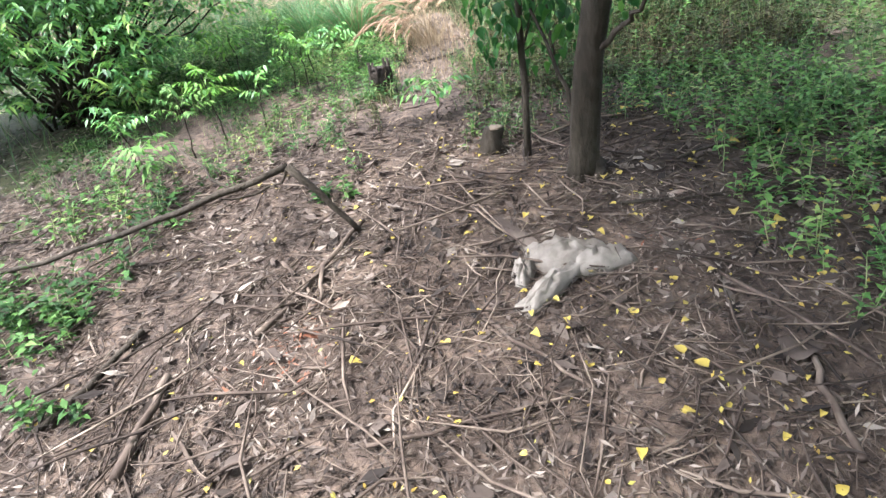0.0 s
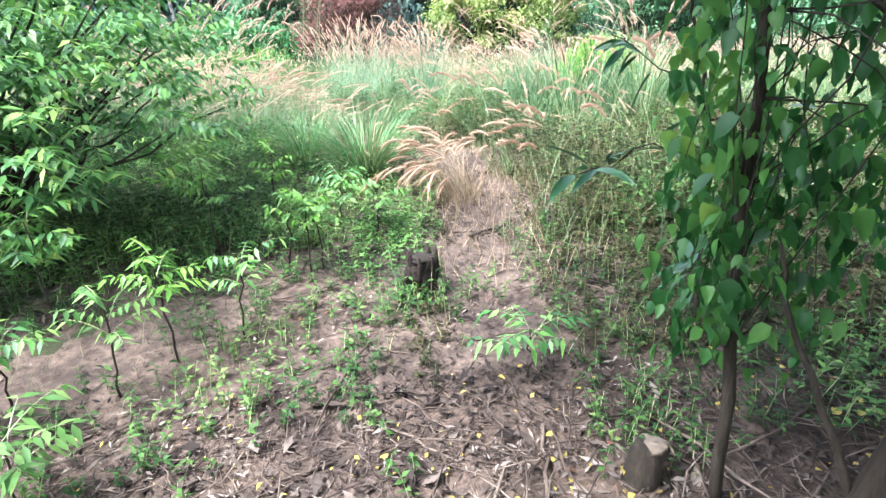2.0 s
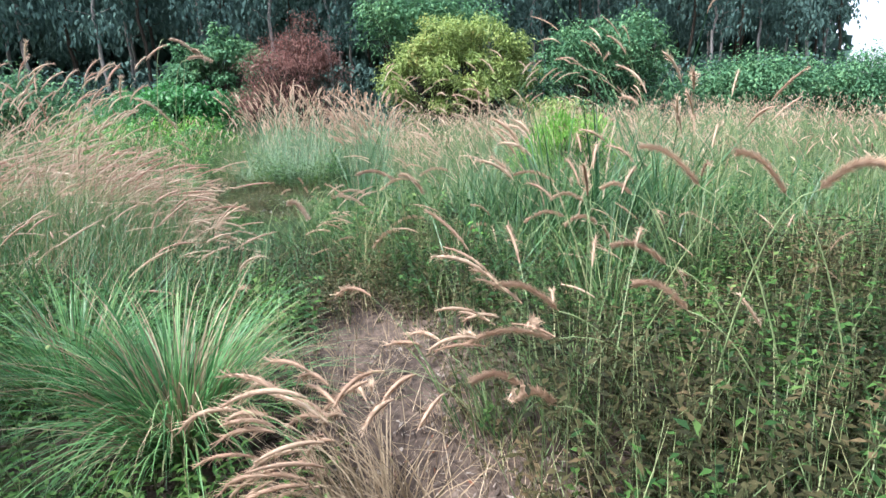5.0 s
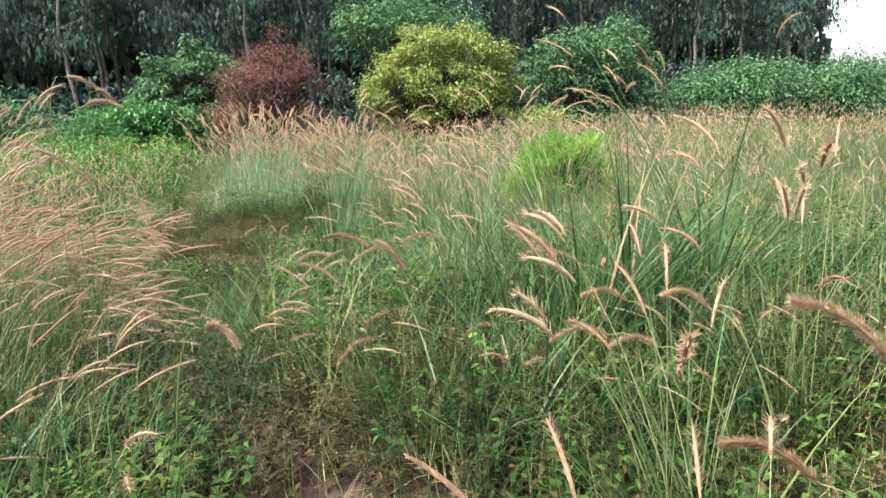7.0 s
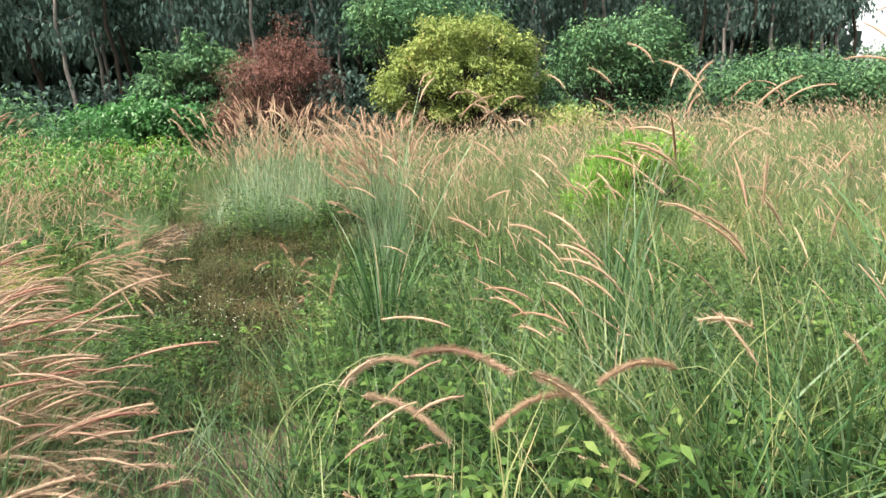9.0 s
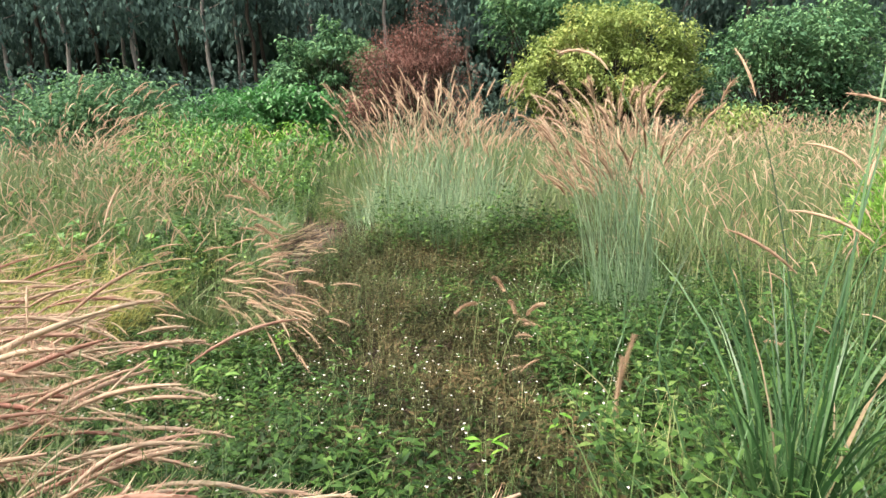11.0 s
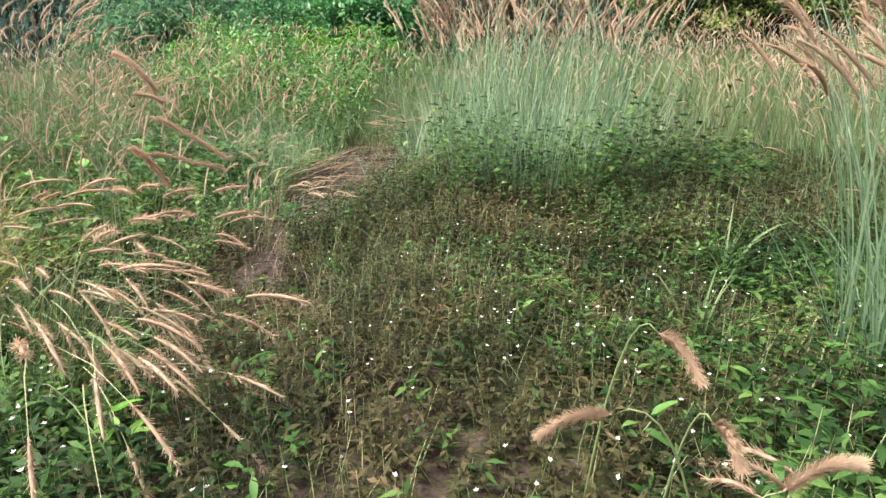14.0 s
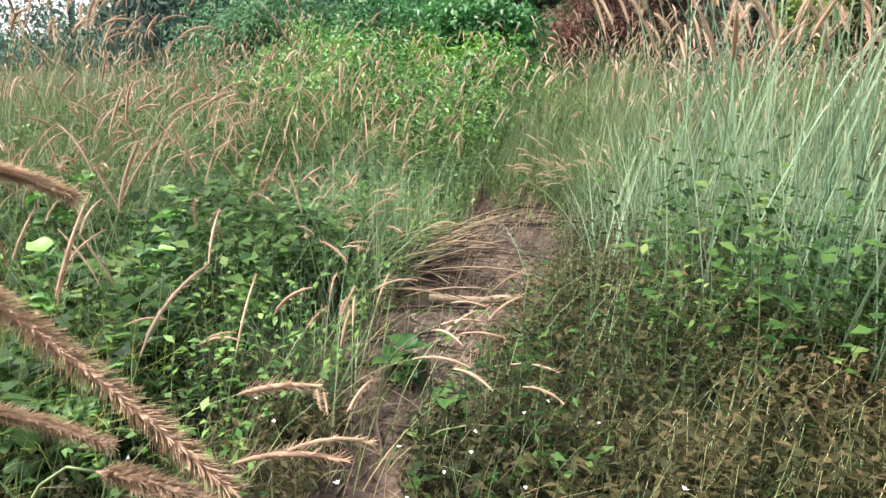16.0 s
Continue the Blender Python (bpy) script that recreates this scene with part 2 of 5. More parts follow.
def blades(heap, root, az, length, width, lean, bend, segs=4, slot=0, taper=0.7):
    pts, _ = curve_of(root, az, length, lean, bend, segs)
    a = az + np.pi / 2 + U(-0.9, 0.9, len(root))
    strips(heap, pts, width, np.stack([np.cos(a), np.sin(a), U(-0.3, 0.3, len(root))], -1), taper, slot)


def spindles(heap, pts, radius, sides=4, slot=0):
    """Tubes that swell and taper, along many curves."""
    n, k, _ = pts.shape
    s = np.linspace(0, 1, k)
    prof = np.maximum(np.sin(np.pi * np.clip(0.08 + 0.86 * s, 0, 1)) ** 0.6, 0.1)
    t = pts[:, -1] - pts[:, 0]
    a = np.cross(t, np.array([0.31, 0.17, 0.93]))
    a /= np.linalg.norm(a, axis=-1, keepdims=True) + 1e-9
    b = np.cross(t, a)
    b /= np.linalg.norm(b, axis=-1, keepdims=True) + 1e-9
    ang = 2 * np.pi * np.arange(sides) / sides
    ring = np.cos(ang)[None, :, None] * a[:, None] + np.sin(ang)[None, :, None] * b[:, None]
    v = pts[:, :, None] + ring[:, None] * (col(radius, n)[:, None] * prof)[:, :, None, None]
    base = (np.arange(n) * k * sides)[:, None, None] + sides * np.arange(k - 1)[None, :, None]
    j = np.arange(sides)
    jn = (j + 1) % sides
    heap.add(v, np.stack([base + j, base + jn, base + sides + jn, base + sides + j], -1), slot)


def bristles(heap, pts, radius, each, slot=0, fine=0.16):
    """Fine hairs round seed heads."""
    n, k, _ = pts.shape
    f = U(0.02, 0.96, (n, each)) * (k - 1)
    i = np.minimum(f.astype(int), k - 2)
    u = (f - i)[..., None]
    r = np.arange(n)[:, None]
    p = pts[r, i] * (1 - u) + pts[r, i + 1] * u
    t = pts[r, i + 1] - pts[r, i]
    t = t / (np.linalg.norm(t, axis=-1, keepdims=True) + 1e-9)
    o = rng.normal(size=(n, each, 3))
    o -= t * (o * t).sum(-1, keepdims=True)
    o /= np.linalg.norm(o, axis=-1, keepdims=True)
    L = col(radius, n)[:, None, None] * U(1.3, 2.4, (n, each, 1))
    tip = p + (o * 0.85 + t * 0.75) * L
    w = np.cross(o, t) * np.maximum(col(radius, n), 0.004)[:, None, None] * fine
    v = np.stack([p - w, p + w, tip + w * 0.3, tip - w * 0.3], 2).reshape(-1, 3)
    heap.add(v, np.arange(n * each * 4).reshape(-1, 4), slot)


def stalks(stem, head, root, az, length, lean, bend, plume, thick, hair=0, sides=4, segs=5, stem_w=0.004, droop=0.7, kp=5):
    """Grass stems, each with a bottlebrush seed head that carries the bend on."""
    pts, end = curve_of(root, az, length, lean, bend, segs)
    a = az + np.pi / 2 + U(-0.8, 0.8, len(root))
    strips(stem, pts, stem_w, np.stack([np.cos(a), np.sin(a), np.zeros(len(root))], -1), 0.25)
    hp, _ = curve_of(pts[:, -1] - 0, az, plume, end, droop, kp, 1.0)
    spindles(head, hp, col(thick, len(root)) * (0.5 if hair else 1.0), sides)
    if hair:
        bristles(head, hp, thick, int(hair * 2.2), 0, 0.13)


def leaves(heap, pos, az, elev, length, width, fold=0.2, roll=0.3, droop=0.15, slot=0, light=False):
    """Simple pointed leaves, folded along the midrib."""
    n = len(pos)
    length, width = col(length, n)[:, None], col(width, n)[:, None]
    elev = col(elev, n)
    d = np.stack([np.cos(elev) * np.cos(az), np.cos(elev) * np.sin(az), np.sin(elev)], -1)
    h = np.stack([-np.sin(az), np.cos(az), np.zeros(n)], -1)
    up = np.cross(d, h)
    r = U(-roll, roll, n)[:, None]
    s, up = h * np.cos(r) + up * np.sin(r), up * np.cos(r) - h * np.sin(r)
    m = pos + d * length * 0.45 - up * width * fold
    tip = pos + d * length - np.array([0, 0, 1.0]) * length * droop
    if light:
        v = np.stack([pos, pos + d * length * 0.4 - s * width / 2 + up * width * 0.1, tip, pos + d * length * 0.4 + s * width / 2 + up * width * 0.1], 1).reshape(-1, 3)
        heap.add(v, np.arange(4 * n).reshape(-1, 4), slot)
        return
    v = np.stack([pos, m, tip, pos + d * length * 0.38 + s * width / 2, pos + d * length * 0.38 - s * width / 2], 1).reshape(-1, 3)
    b = 5 * np.arange(n)[:, None]
    heap.add(v, np.concatenate([b + [0, 1, 2, 3], b + [0, 4, 2, 1]]), slot)


def broad_leaves(heap, pos, az, elev, length, width, rows=6, heart=True, droop=0.5, fold=0.12, roll=0.5, slot=0):
    """Larger leaves with a shaped outline and a bowed blade."""
    n = len(pos)
    length, width, elev = col(length, n), col(width, n), col(elev, n)
    s = np.linspace(0, 1, rows + 1)
    shape = (np.sin(np.pi * s ** 0.58) ** 0.9 * (1.08 - 0.3 * s) if heart else np.sin(np.pi * s ** 0.85)) + 0.02
    e = elev[:, None] - droop * s[None]
    d = np.stack([np.cos(e) * np.cos(az)[:, None], np.cos(e) * np.sin(az)[:, None], np.sin(e)], -1)
    mid = pos[:, None] + np.cumsum(d, 1) * (length / (rows + 1))[:, None, None]
    h = np.stack([-np.sin(az), np.cos(az), np.zeros(n)], -1)[:, None]
    up = np.cross(d, np.broadcast_to(h, d.shape))
    r = U(-roll, roll, n)[:, None, None]
    side, nrm = h * np.cos(r) + up * np.sin(r), up * np.cos(r) - h * np.sin(r)
    w = (width[:, None] * shape)[..., None] / 2
    wave = (0.06 * np.sin(s * 9)[None] * width[:, None])[..., None]
    v = np.stack([mid + side * w + nrm * (fold * 2 * w + wave), mid, mid - side * w + nrm * (fold * 2 * w - wave)], 2).reshape(-1, 3)
    b = (np.arange(n) * 3 * (rows + 1))[:, None, None] + 3 * np.arange(rows)[None, :, None] + np.arange(2)[None, None]
    heap.add(v, np.stack([b, b + 1, b + 4, b + 3], -1), slot)


def pinnate(leaf, stem, pos, az, length, lean, bend, pairs=6, lf=0.07, lw=0.025, stem_slot=0):
    """Feathered leaves: a bowed rib with paired leaflets that hang a little."""
    pts, _ = curve_of(pos, az, length, lean, bend, pairs)
    strips(stem, pts, 0.004, np.stack([-np.sin(az), np.cos(az), np.zeros(len(az))], -1), 0.3, stem_slot)
    for k in range(1, pairs + 1):
        for sgn in (-1, 1):
            a = az + sgn * U(0.75, 1.25, len(az))
            leaves(leaf, pts[:, k], a, U(-0.75, 0.1, len(az)), lf * U(0.75, 1.2, len(az)), lw * U(0.8, 1.2, len(az)), 0.15, 0.5, 0.2)


def tube(heap, pts, radii, sides=8, slot=0):
    pts = np.asarray(pts, float)
    k = len(pts)
    radii = np.interp(np.linspace(0, 1, k), np.linspace(0, 1, len(radii)), radii)
    t = np.gradient(pts, axis=0)
    t /= np.linalg.norm(t, axis=1, keepdims=True) + 1e-9
    ref = np.array([0.9, 0.1, 0.2]) if abs(t[:, 2]).mean() > 0.6 else np.array([0.05, 0.1, 1.0])
    a = np.cross(t, ref)
    a /= np.linalg.norm(a, axis=1, keepdims=True) + 1e-9
    b = np.cross(t, a)
    ang = 2 * np.pi * np.arange(sides) / sides
    lump = 1 + 0.10 * np.sin(3 * ang[None] + np.arange(k)[:, None] * 1.3) + U(-0.06, 0.06, (k, sides))
    v = pts[:, None] + (np.cos(ang)[None, :, None] * a[:, None] + np.sin(ang)[None, :, None] * b[:, None]) * (radii[:, None] * lump)[..., None]
    c0, c1 = k * sides, k * sides + 1
    v = np.concatenate([v.reshape(-1, 3), pts[:1], pts[-1:]])
    i, j = np.meshgrid(np.arange(k - 1), np.arange(sides), indexing="ij")
    jn = (j + 1) % sides
    q = np.stack([i * sides + j, i * sides + jn, (i + 1) * sides + jn, (i + 1) * sides + j], -1).reshape(-1, 4)
    jj = np.arange(0, sides, 2)
    cap0 = np.stack([np.full(len(jj), c0), (jj + 2) % sides, (jj + 1) % sides, jj], -1)
    o = (k - 1) * sides
    cap1 = np.stack([np.full(len(jj), c1), o + jj, o + (jj + 1) % sides, o + (jj + 2) % sides], -1)
    heap.add(v, np.concatenate([q, cap0, cap1]), slot)


def bent(a, b, k=7, wob=0.03, sag=0.0):
    """A crooked line from a to b."""
    a, b = np.asarray(a, float), np.asarray(b, float)
    s = np.linspace(0, 1, k)[:, None]
    p = a + (b - a) * s + rng.normal(size=(k, 3)) * wob * np.sin(np.pi * s)
    p[:, 2] += sag * np.sin(np.pi * s[:, 0])
    return p


def sow(n, x0, x1, y0, y1, keep=None):
    x, y = U(x0, x1, n), U(y0, y1, n)
    if keep is not None:
        k = keep(x, y)
        x, y = x[k], y[k]
    return x, y


def patchy(x, y, low=0.65, high=1.35, s=1.0):
    """Uneven growth over the field."""
    f = np.sin(1.7 * s * x + 0.8 * np.sin(1.1 * s * y)) + np.sin(1.3 * s * y + 1.5 * np.sin(0.9 * s * x) + 1) + 0.7 * np.sin(3.1 * s * x + 2.3 * s * y)
    return low + (high - low) * np.clip(0.5 + f / 4.4, 0, 1)


def weeds(leaf, stem, x, y, h, per, lf, lw, spread=0.5, dz=0.0, light=True):
    """Leafy stems with leaves in turn up the stem."""
    n = len(x)
    h = col(h, n) * U(0.6, 1.25, n) * patchy(x, y, 0.6, 1.4, 1.6)
    root = on_ground(x, y, -0.01 + dz)
    az = U(0, 2 * np.pi, n)
    pts, _ = curve_of(root, az, h, U(0, spread, n), U(-0.2, 0.5, n), 4)
    strips(stem, pts[:, ::2], 0.005, np.stack([-np.sin(az), np.cos(az), np.zeros(n)], -1), 0.3)
    for k in range(per):
        f = 0.15 + 0.85 * (k + 0.5) / per
        i = min(int(f * 4), 3)
        u = f * 4 - i
        p = pts[:, i] * (1 - u) + pts[:, i + 1] * u
        leaves(leaf, p, az + 2.4 * k + U(-0.4, 0.4, n), U(-0.2, 0.8, n), lf * U(0.6, 1.3, n), lw * U(0.7, 1.3, n), 0.18, 0.5, 0.2, 0, light)
    return pts[:, -1]

# ---- ground ----
def spaced(fine0, fine1, step, lo, hi):
    inner = np.arange(fine0, fine1, step)
    grow = np.cumsum(step * 1.22 ** np.arange(1, 60))
    low, high = fine0 - grow, inner[-1] + grow
    return np.concatenate([low[low > lo][::-1], inner, high[high < hi]])


gx, gy = spaced(-5, 5, 0.11, -600, 600), spaced(-1.5, 23, 0.13, -200, 900)
X, Y = np.meshgrid(gx, gy)
near = np.exp(-np.maximum(np.abs(X) - 4, 0)) * np.exp(-np.maximum(Y - 22, 0))
Z = gh(X, Y) + near * U(-0.008, 0.008, X.shape)
i, j = np.meshgrid(np.arange(len(gy) - 1), np.arange(len(gx) - 1), indexing="ij")
a = i * len(gx) + j
heap = Heap()
bare = np.where(Y < 5, 2.6, np.where(Y < 9, 1.2, 0.75)) + 0.2 * np.sin(3.1 * Y + X) + U(-0.45, 0.45, X.shape)
turf = (np.abs(X - line_x(Y)) > bare) | (Y > 21.7 + 0.5 * np.sin(2.7 * X) + U(-0.4, 0.4, X.shape)) | (Y < -3 + U(-0.6, 0.6, X.shape))
heap.add(np.stack([X, Y, Z], -1), np.stack([a, a + 1, a + len(gx) + 1, a + len(gx)], -1))
heap.m = [turf[:-1, :-1].ravel().astype(int)]
tagged(new("ground", heap.mesh("ground", M_SOIL, M_TURF)), "brown earth with a bank and a trodden way", "ground", kind="structure")

SLOPE = 0.155


def lying(heap, n, x, y, lmin, lmax, ratio, lift, curl=0.25):
    az = U(0, 2 * np.pi, n)
    L = U(lmin, lmax, n)
    leaves(heap, on_ground(x, y, U(0.002, lift, n)), az, np.arctan(SLOPE * np.sin(az)) + U(-curl, curl, n), L, L * ratio * U(0.6, 1.3, n), 0.1, 0.6, 0.0, 0, lmax < 0.08)


# Leaf litter, chips and small twigs under the tree, thinning out up the path.
litter = Heap()
x, y = sow(44000, -2.8, 2.4, 0.0, 3.7)
lying(litter, len(x), x, y, 0.012, 0.055, 0.24, 0.034, 0.5)
x, y = sow(1700, -2.4, 2.2, -0.2, 3.6)
lying(litter, len(x), x, y, 0.05, 0.12, 0.40, 0.035, 0.4)
x, y = sow(6000, -4.6, -2.2, 1.2, 5.2)
lying(litter, len(x), x, y, 0.02, 0.08, 0.3, 0.03, 0.4)
x, y = sow(5000, -5, 5, -4, 0.4)
lying(litter, len(x), x, y, 0.04, 0.12, 0.35, 0.03, 0.4)
x, y = sow(20000, -2.8, 2.2, 3.2, 7.2, lambda x, y: np.abs(x - line_x(y)) < U(0.1, 2.3, len(x)))
lying(litter, len(x), x, y, 0.012, 0.05, 0.3, 0.015)
x, y = sow(9000, -4.2, -1.2, 16.0, 22.5, lambda x, y: np.abs(x - line_x(y)) < U(0.2, 0.9, len(x)))
lying(litter, len(x), x, y, 0.02, 0.07, 0.3, 0.02)
stuff("leaf_litter", litter, [M_LITTER], "dry brown leaf litter and chips covering the earth", "leaf litter")


# Small yellow and reddish leaf scraps among the litter.
scraps = Heap()
x, y = sow(1900, -2.2, 2.3, 0.3, 3.7, lambda x, y: U(0, 1, len(x)) < np.clip(0.55 + 0.2 * x, 0.25, 1))
lying(scraps, len(x), x, y, 0.010, 0.030, 0.55, 0.045, 0.5)
stuff("leaf_scraps", scraps, [M_YELLOW], "small yellowish leaf scraps strewn over litter", "leaf litter")


def twig_set(heap, n, x, y, lmin, lmax, r0, r1, lift=0.02):
    az = U(0, 2 * np.pi, n)
    L = U(lmin, lmax, n) * U(0.4, 1, n)
    root = on_ground(x, y, U(0.003, lift, n))
    pts, _ = curve_of(root, az, L, np.pi / 2 - np.arctan(SLOPE * np.sin(az)) + U(-0.08, 0.03, n), U(-0.05, 0.06, n), 3, 1.0)
    pts[:, 1:3, :2] += rng.normal(size=(n, 2, 2)) * 0.05 * L[:, None, None]
    spindles(heap, pts, U(r0, r1, n), 4)


twigs = Heap()
x, y = sow(6500, -2.6, 2.2, 0.1, 3.5)
twig_set(twigs, len(x), x, y, 0.05, 0.40, 0.0012, 0.0038, 0.035)
x, y = sow(560, -2.6, 2.3, -0.8, 3.4)
twig_set(twigs, len(x), x, y, 0.3, 0.9, 0.0035, 0.0075, 0.045)
x, y = sow(600, -2.4, 1.2, 3.2, 6.5, lambda x, y: np.abs(x - line_x(y)) < 1.4)
twig_set(twigs, len(x), x, y, 0.06, 0.4, 0.0014, 0.004)
x, y = sow(750, -4.3, -1.6, 16.0, 22, lambda x, y: np.abs(x - line_x(y)) < 0.8)
twig_set(twigs, len(x), x, y, 0.1, 0.6, 0.002, 0.006)
stuff("fallen_twigs", twigs, [M_TWIG], "grey brown dead twigs strewn over leaf litter", "twigs")

# Yellow leaves, one by one, on three shared meshes.
leaf_mesh = []
for k in range(4):
    h = Heap()
    L = (0.055, 0.042, 0.065, 0.035)[k]
    broad_leaves(h, np.zeros((1, 3)), np.array([0.0]), 0.25, L, L * 0.6, 5, True, 0.6, 0.25, 0.1)
    leaf_mesh.append(h.mesh("fallen_leaf", M_YELLOW))
x, y = sow(760, -1.9, 2.1, 0.35, 3.7, lambda x, y: U(0, 1, len(x)) < np.clip(0.32 + 0.3 * x, 0.12, 0.8))
for k in range(min(len(x), 300)):
    ob = new("fallen_leaf", leaf_mesh[k % 4])
    ob.matrix_world = pose(x[k], y[k], float(gh(x[k], y[k])) + 0.03, U(-14, 24), U(-14, 14), U(0, 360)) @ Matrix.Scale(U(0.5, 1.1), 4)
    tagged(ob, "yellow fallen leaf curled on brown litter", "leaf", "yellow leaves on the litter")

# Larger dry leaves of pinkish brown.
for k in range(26):
    px, py = U(-1.6, 1.4), U(0.5, 3.0)
    h = Heap()
    L = U(0.08, 0.14)
    broad_leaves(h, np.zeros((1, 3)), np.array([U(0, 6.28)]), 0.2, L, L * 0.45, 6, True, U(0.3, 0.9), 0.3, 0.2)
    ob = new("dry_leaf", h.mesh("dry_leaf", M_LITTER))
    ob.location = (px, py, float(gh(px, py)) + 0.015)
    tagged(ob, "curled pinkish brown dry leaf on the litter", "leaf", "large dry leaves")


def stick(x0, y0, x1, y1, r0, r1, lift0=0.02, lift1=0.02, wob=0.009, label="grey brown dead stick lying on leaf litter", mat_=None, fork=0):
    e = thing("fallen_stick", (x0 + x1) / 2, (y0 + y1) / 2, label, "stick", "sticks on the ground")
    o = np.array(e.location)
    h = Heap()
    p = bent((x0, y0, 0), (x1, y1, 0), 8, wob)
    p[:, 2] = gh(p[:, 0], p[:, 1]) + np.linspace(lift0, lift1, 8) + r0 * 0.6
    tube(h, p - o, [r0, r1], 6)
    part("shaft", h, [mat_ or M_TWIG], e)
    for f in range(fork):
        h = Heap()
        b0 = p[3 + f * 2] - o
        d = (p[-1] - p[0]) * 0.3
        tip = b0 + np.array([d[0] - d[1] * (1 - 2 * f) * 0.7, d[1] + d[0] * (1 - 2 * f) * 0.7, 0.01 + d[2]])
        tube(h, bent(b0, tip, 5, 0.008), [r1 * 0.9, r1 * 0.4], 5)
        part("side_twig", h, [mat_ or M_TWIG], e)
    return e


stick(-0.40, 2.58, -0.83, 1.88, 0.011, 0.015, fork=1, label="pale dead stick with a side shoot on leaf litter")
stick(-0.79, 2.35, -0.62, 2.08, 0.011, 0.009)
stick(-0.75, 1.95, -0.30, 2.16, 0.007, 0.004)
stick(-1.20, 1.30, -1.15, 1.72, 0.019, 0.015, label="thick pale dead stick half sunk in litter")
stick(-1.60, 1.55, -1.36, 2.02, 0.016, 0.013, mat_=M_BARK, label="dark barked dead stick on the litter")
stick(-1.05, 1.45, -0.62, 0.95, 0.008, 0.006)
stick(-1.1, 2.2, -0.4, 2.06, 0.006, 0.004)
stick(-0.35, 1.25, 0.35, 1.3, 0.008, 0.005, fork=1)
stick(0.1, 1.75, 0.42, 1.28, 0.009, 0.007)
stick(0.55, 1.85, 0.9, 1.2, 0.007, 0.004)
stick(0.5, 2.45, 0.86, 2.25, 0.006, 0.004)
stick(0.85, 2.35, 1.75, 2.25, 0.010, 0.006, mat_=M_BARK, label="dark dead stick lying beside the tree")
stick(1.0, 1.9, 1.35, 1.1, 0.008, 0.005)
stick(-0.2, 2.75, 0.25, 2.5, 0.006, 0.005)
stick(0.15, 2.1, -0.2, 1.5, 0.005, 0.004)
stick(1.25, 2.65, 1.9, 2.75, 0.010, 0.007, mat_=M_BARK)
stick(1.02, 0.95, 1.12, 1.32, 0.013, 0.010, label="thick grey stick at the edge of the weeds")
stick(-0.02, 3.0, 0.06, 3.35, 0.008, 0.007)
stick(0.05, 5.05, 0.42, 5.35, 0.010, 0.007, mat_=M_BARK, label="dark dead stick across the trodden way")
stick(-3.26, 18.85, -2.69, 19.12, 0.028, 0.024, label="pale broken pole lying across the trodden way", mat_=M_CUT)
stick(-3.5, 18.6, -2.9, 18.9, 0.012, 0.008)
stick(-3.4, 18.25, -2.9, 18.55, 0.012, 0.008)
for k in range(14):
    sy = U(17.6, 21.2)
    sx = float(line_x(sy)) + U(-0.45, 0.25)
    stick(sx, sy, sx + U(0.25, 0.7), sy + U(-0.15, 0.25), U(0.007, 0.013), 0.005, mat_=M_BARK if k % 3 else None, label="thin dark dead stick on the trodden way")

# The arched dead branch that spans the litter.
e = thing("fallen_branch", -1.3, 2.5, "long bare dead branch arched over the litter", "branch")
o = np.array(e.location)
h = Heap()
p = np.concatenate([bent((-2.55, 2.62, 0.50), (-1.56, 2.48, 0.66), 5, 0.012)[:-1], bent((-1.56, 2.48, 0.66), (-0.66, 2.42, 0.87), 6, 0.012)])
tube(h, p - o, [0.013, 0.013, 0.016, 0.017], 7)
part("main_limb", h, [M_BARK], e)
h = Heap()
tube(h, bent((-0.66, 2.42, 0.87), (-0.40, 2.40, 0.50), 6, 0.01) - o, [0.019, 0.013], 7)
part("broken_end", h, [M_BARK], e)
for q0, q1, r in (((-0.93, 2.44, 0.79), (-1.26, 2.78, 0.95), 0.008), ((-0.66, 2.42, 0.86), (-0.82, 2.6, 0.74), 0.007), ((-0.82, 2.6, 0.74), (-1.02, 2.46, 0.76), 0.006)):
    h = Heap()
    tube(h, bent(q0, q1, 6, 0.012, -0.03) - o, [r, r * 0.6], 6)
    part("side_branch", h, [M_BARK], e)


# Torn plastic sack, a bark slab and a flat dead leaf.
def cushion(heap, cx, cy, cz, rx, ry, hz, rot, seed, slot=0):
    """A slack closed bag of cloth with creases."""
    n, k = 36, 10
    th = 2 * np.pi * np.arange(n) / n
    ph = np.linspace(-0.5, 1, k) * np.pi / 2
    T, P = np.meshgrid(th, ph)
    R = np.cos(P) * (1 + 0.12 * np.sin(3 * T + seed) + 0.07 * np.sin(7 * T + 2 * seed))
    crease = 1 + 0.26 * np.sin(7 * T + 5 * P + seed) * np.cos(P) + 0.18 * np.sin(4 * T - 6 * P) + 0.14 * np.sin(13 * T + 9 * P + 2 * seed)
    lx, ly = rx * R * np.cos(T), ry * R * np.sin(T)
    v = np.stack([cx + lx * np.cos(rot) - ly * np.sin(rot), cy + lx * np.sin(rot) + ly * np.cos(rot),
                  cz + np.maximum(hz * np.sin(P) * crease, -0.02) + SLOPE * (lx * np.sin(rot) + ly * np.cos(rot))], -1)
    i, j = np.meshgrid(np.arange(k - 1), np.arange(n), indexing="ij")
    jn = (j + 1) % n
    heap.add(v, np.stack([i * n + j, i * n + jn, (i + 1) * n + jn, (i + 1) * n + j], -1), slot)


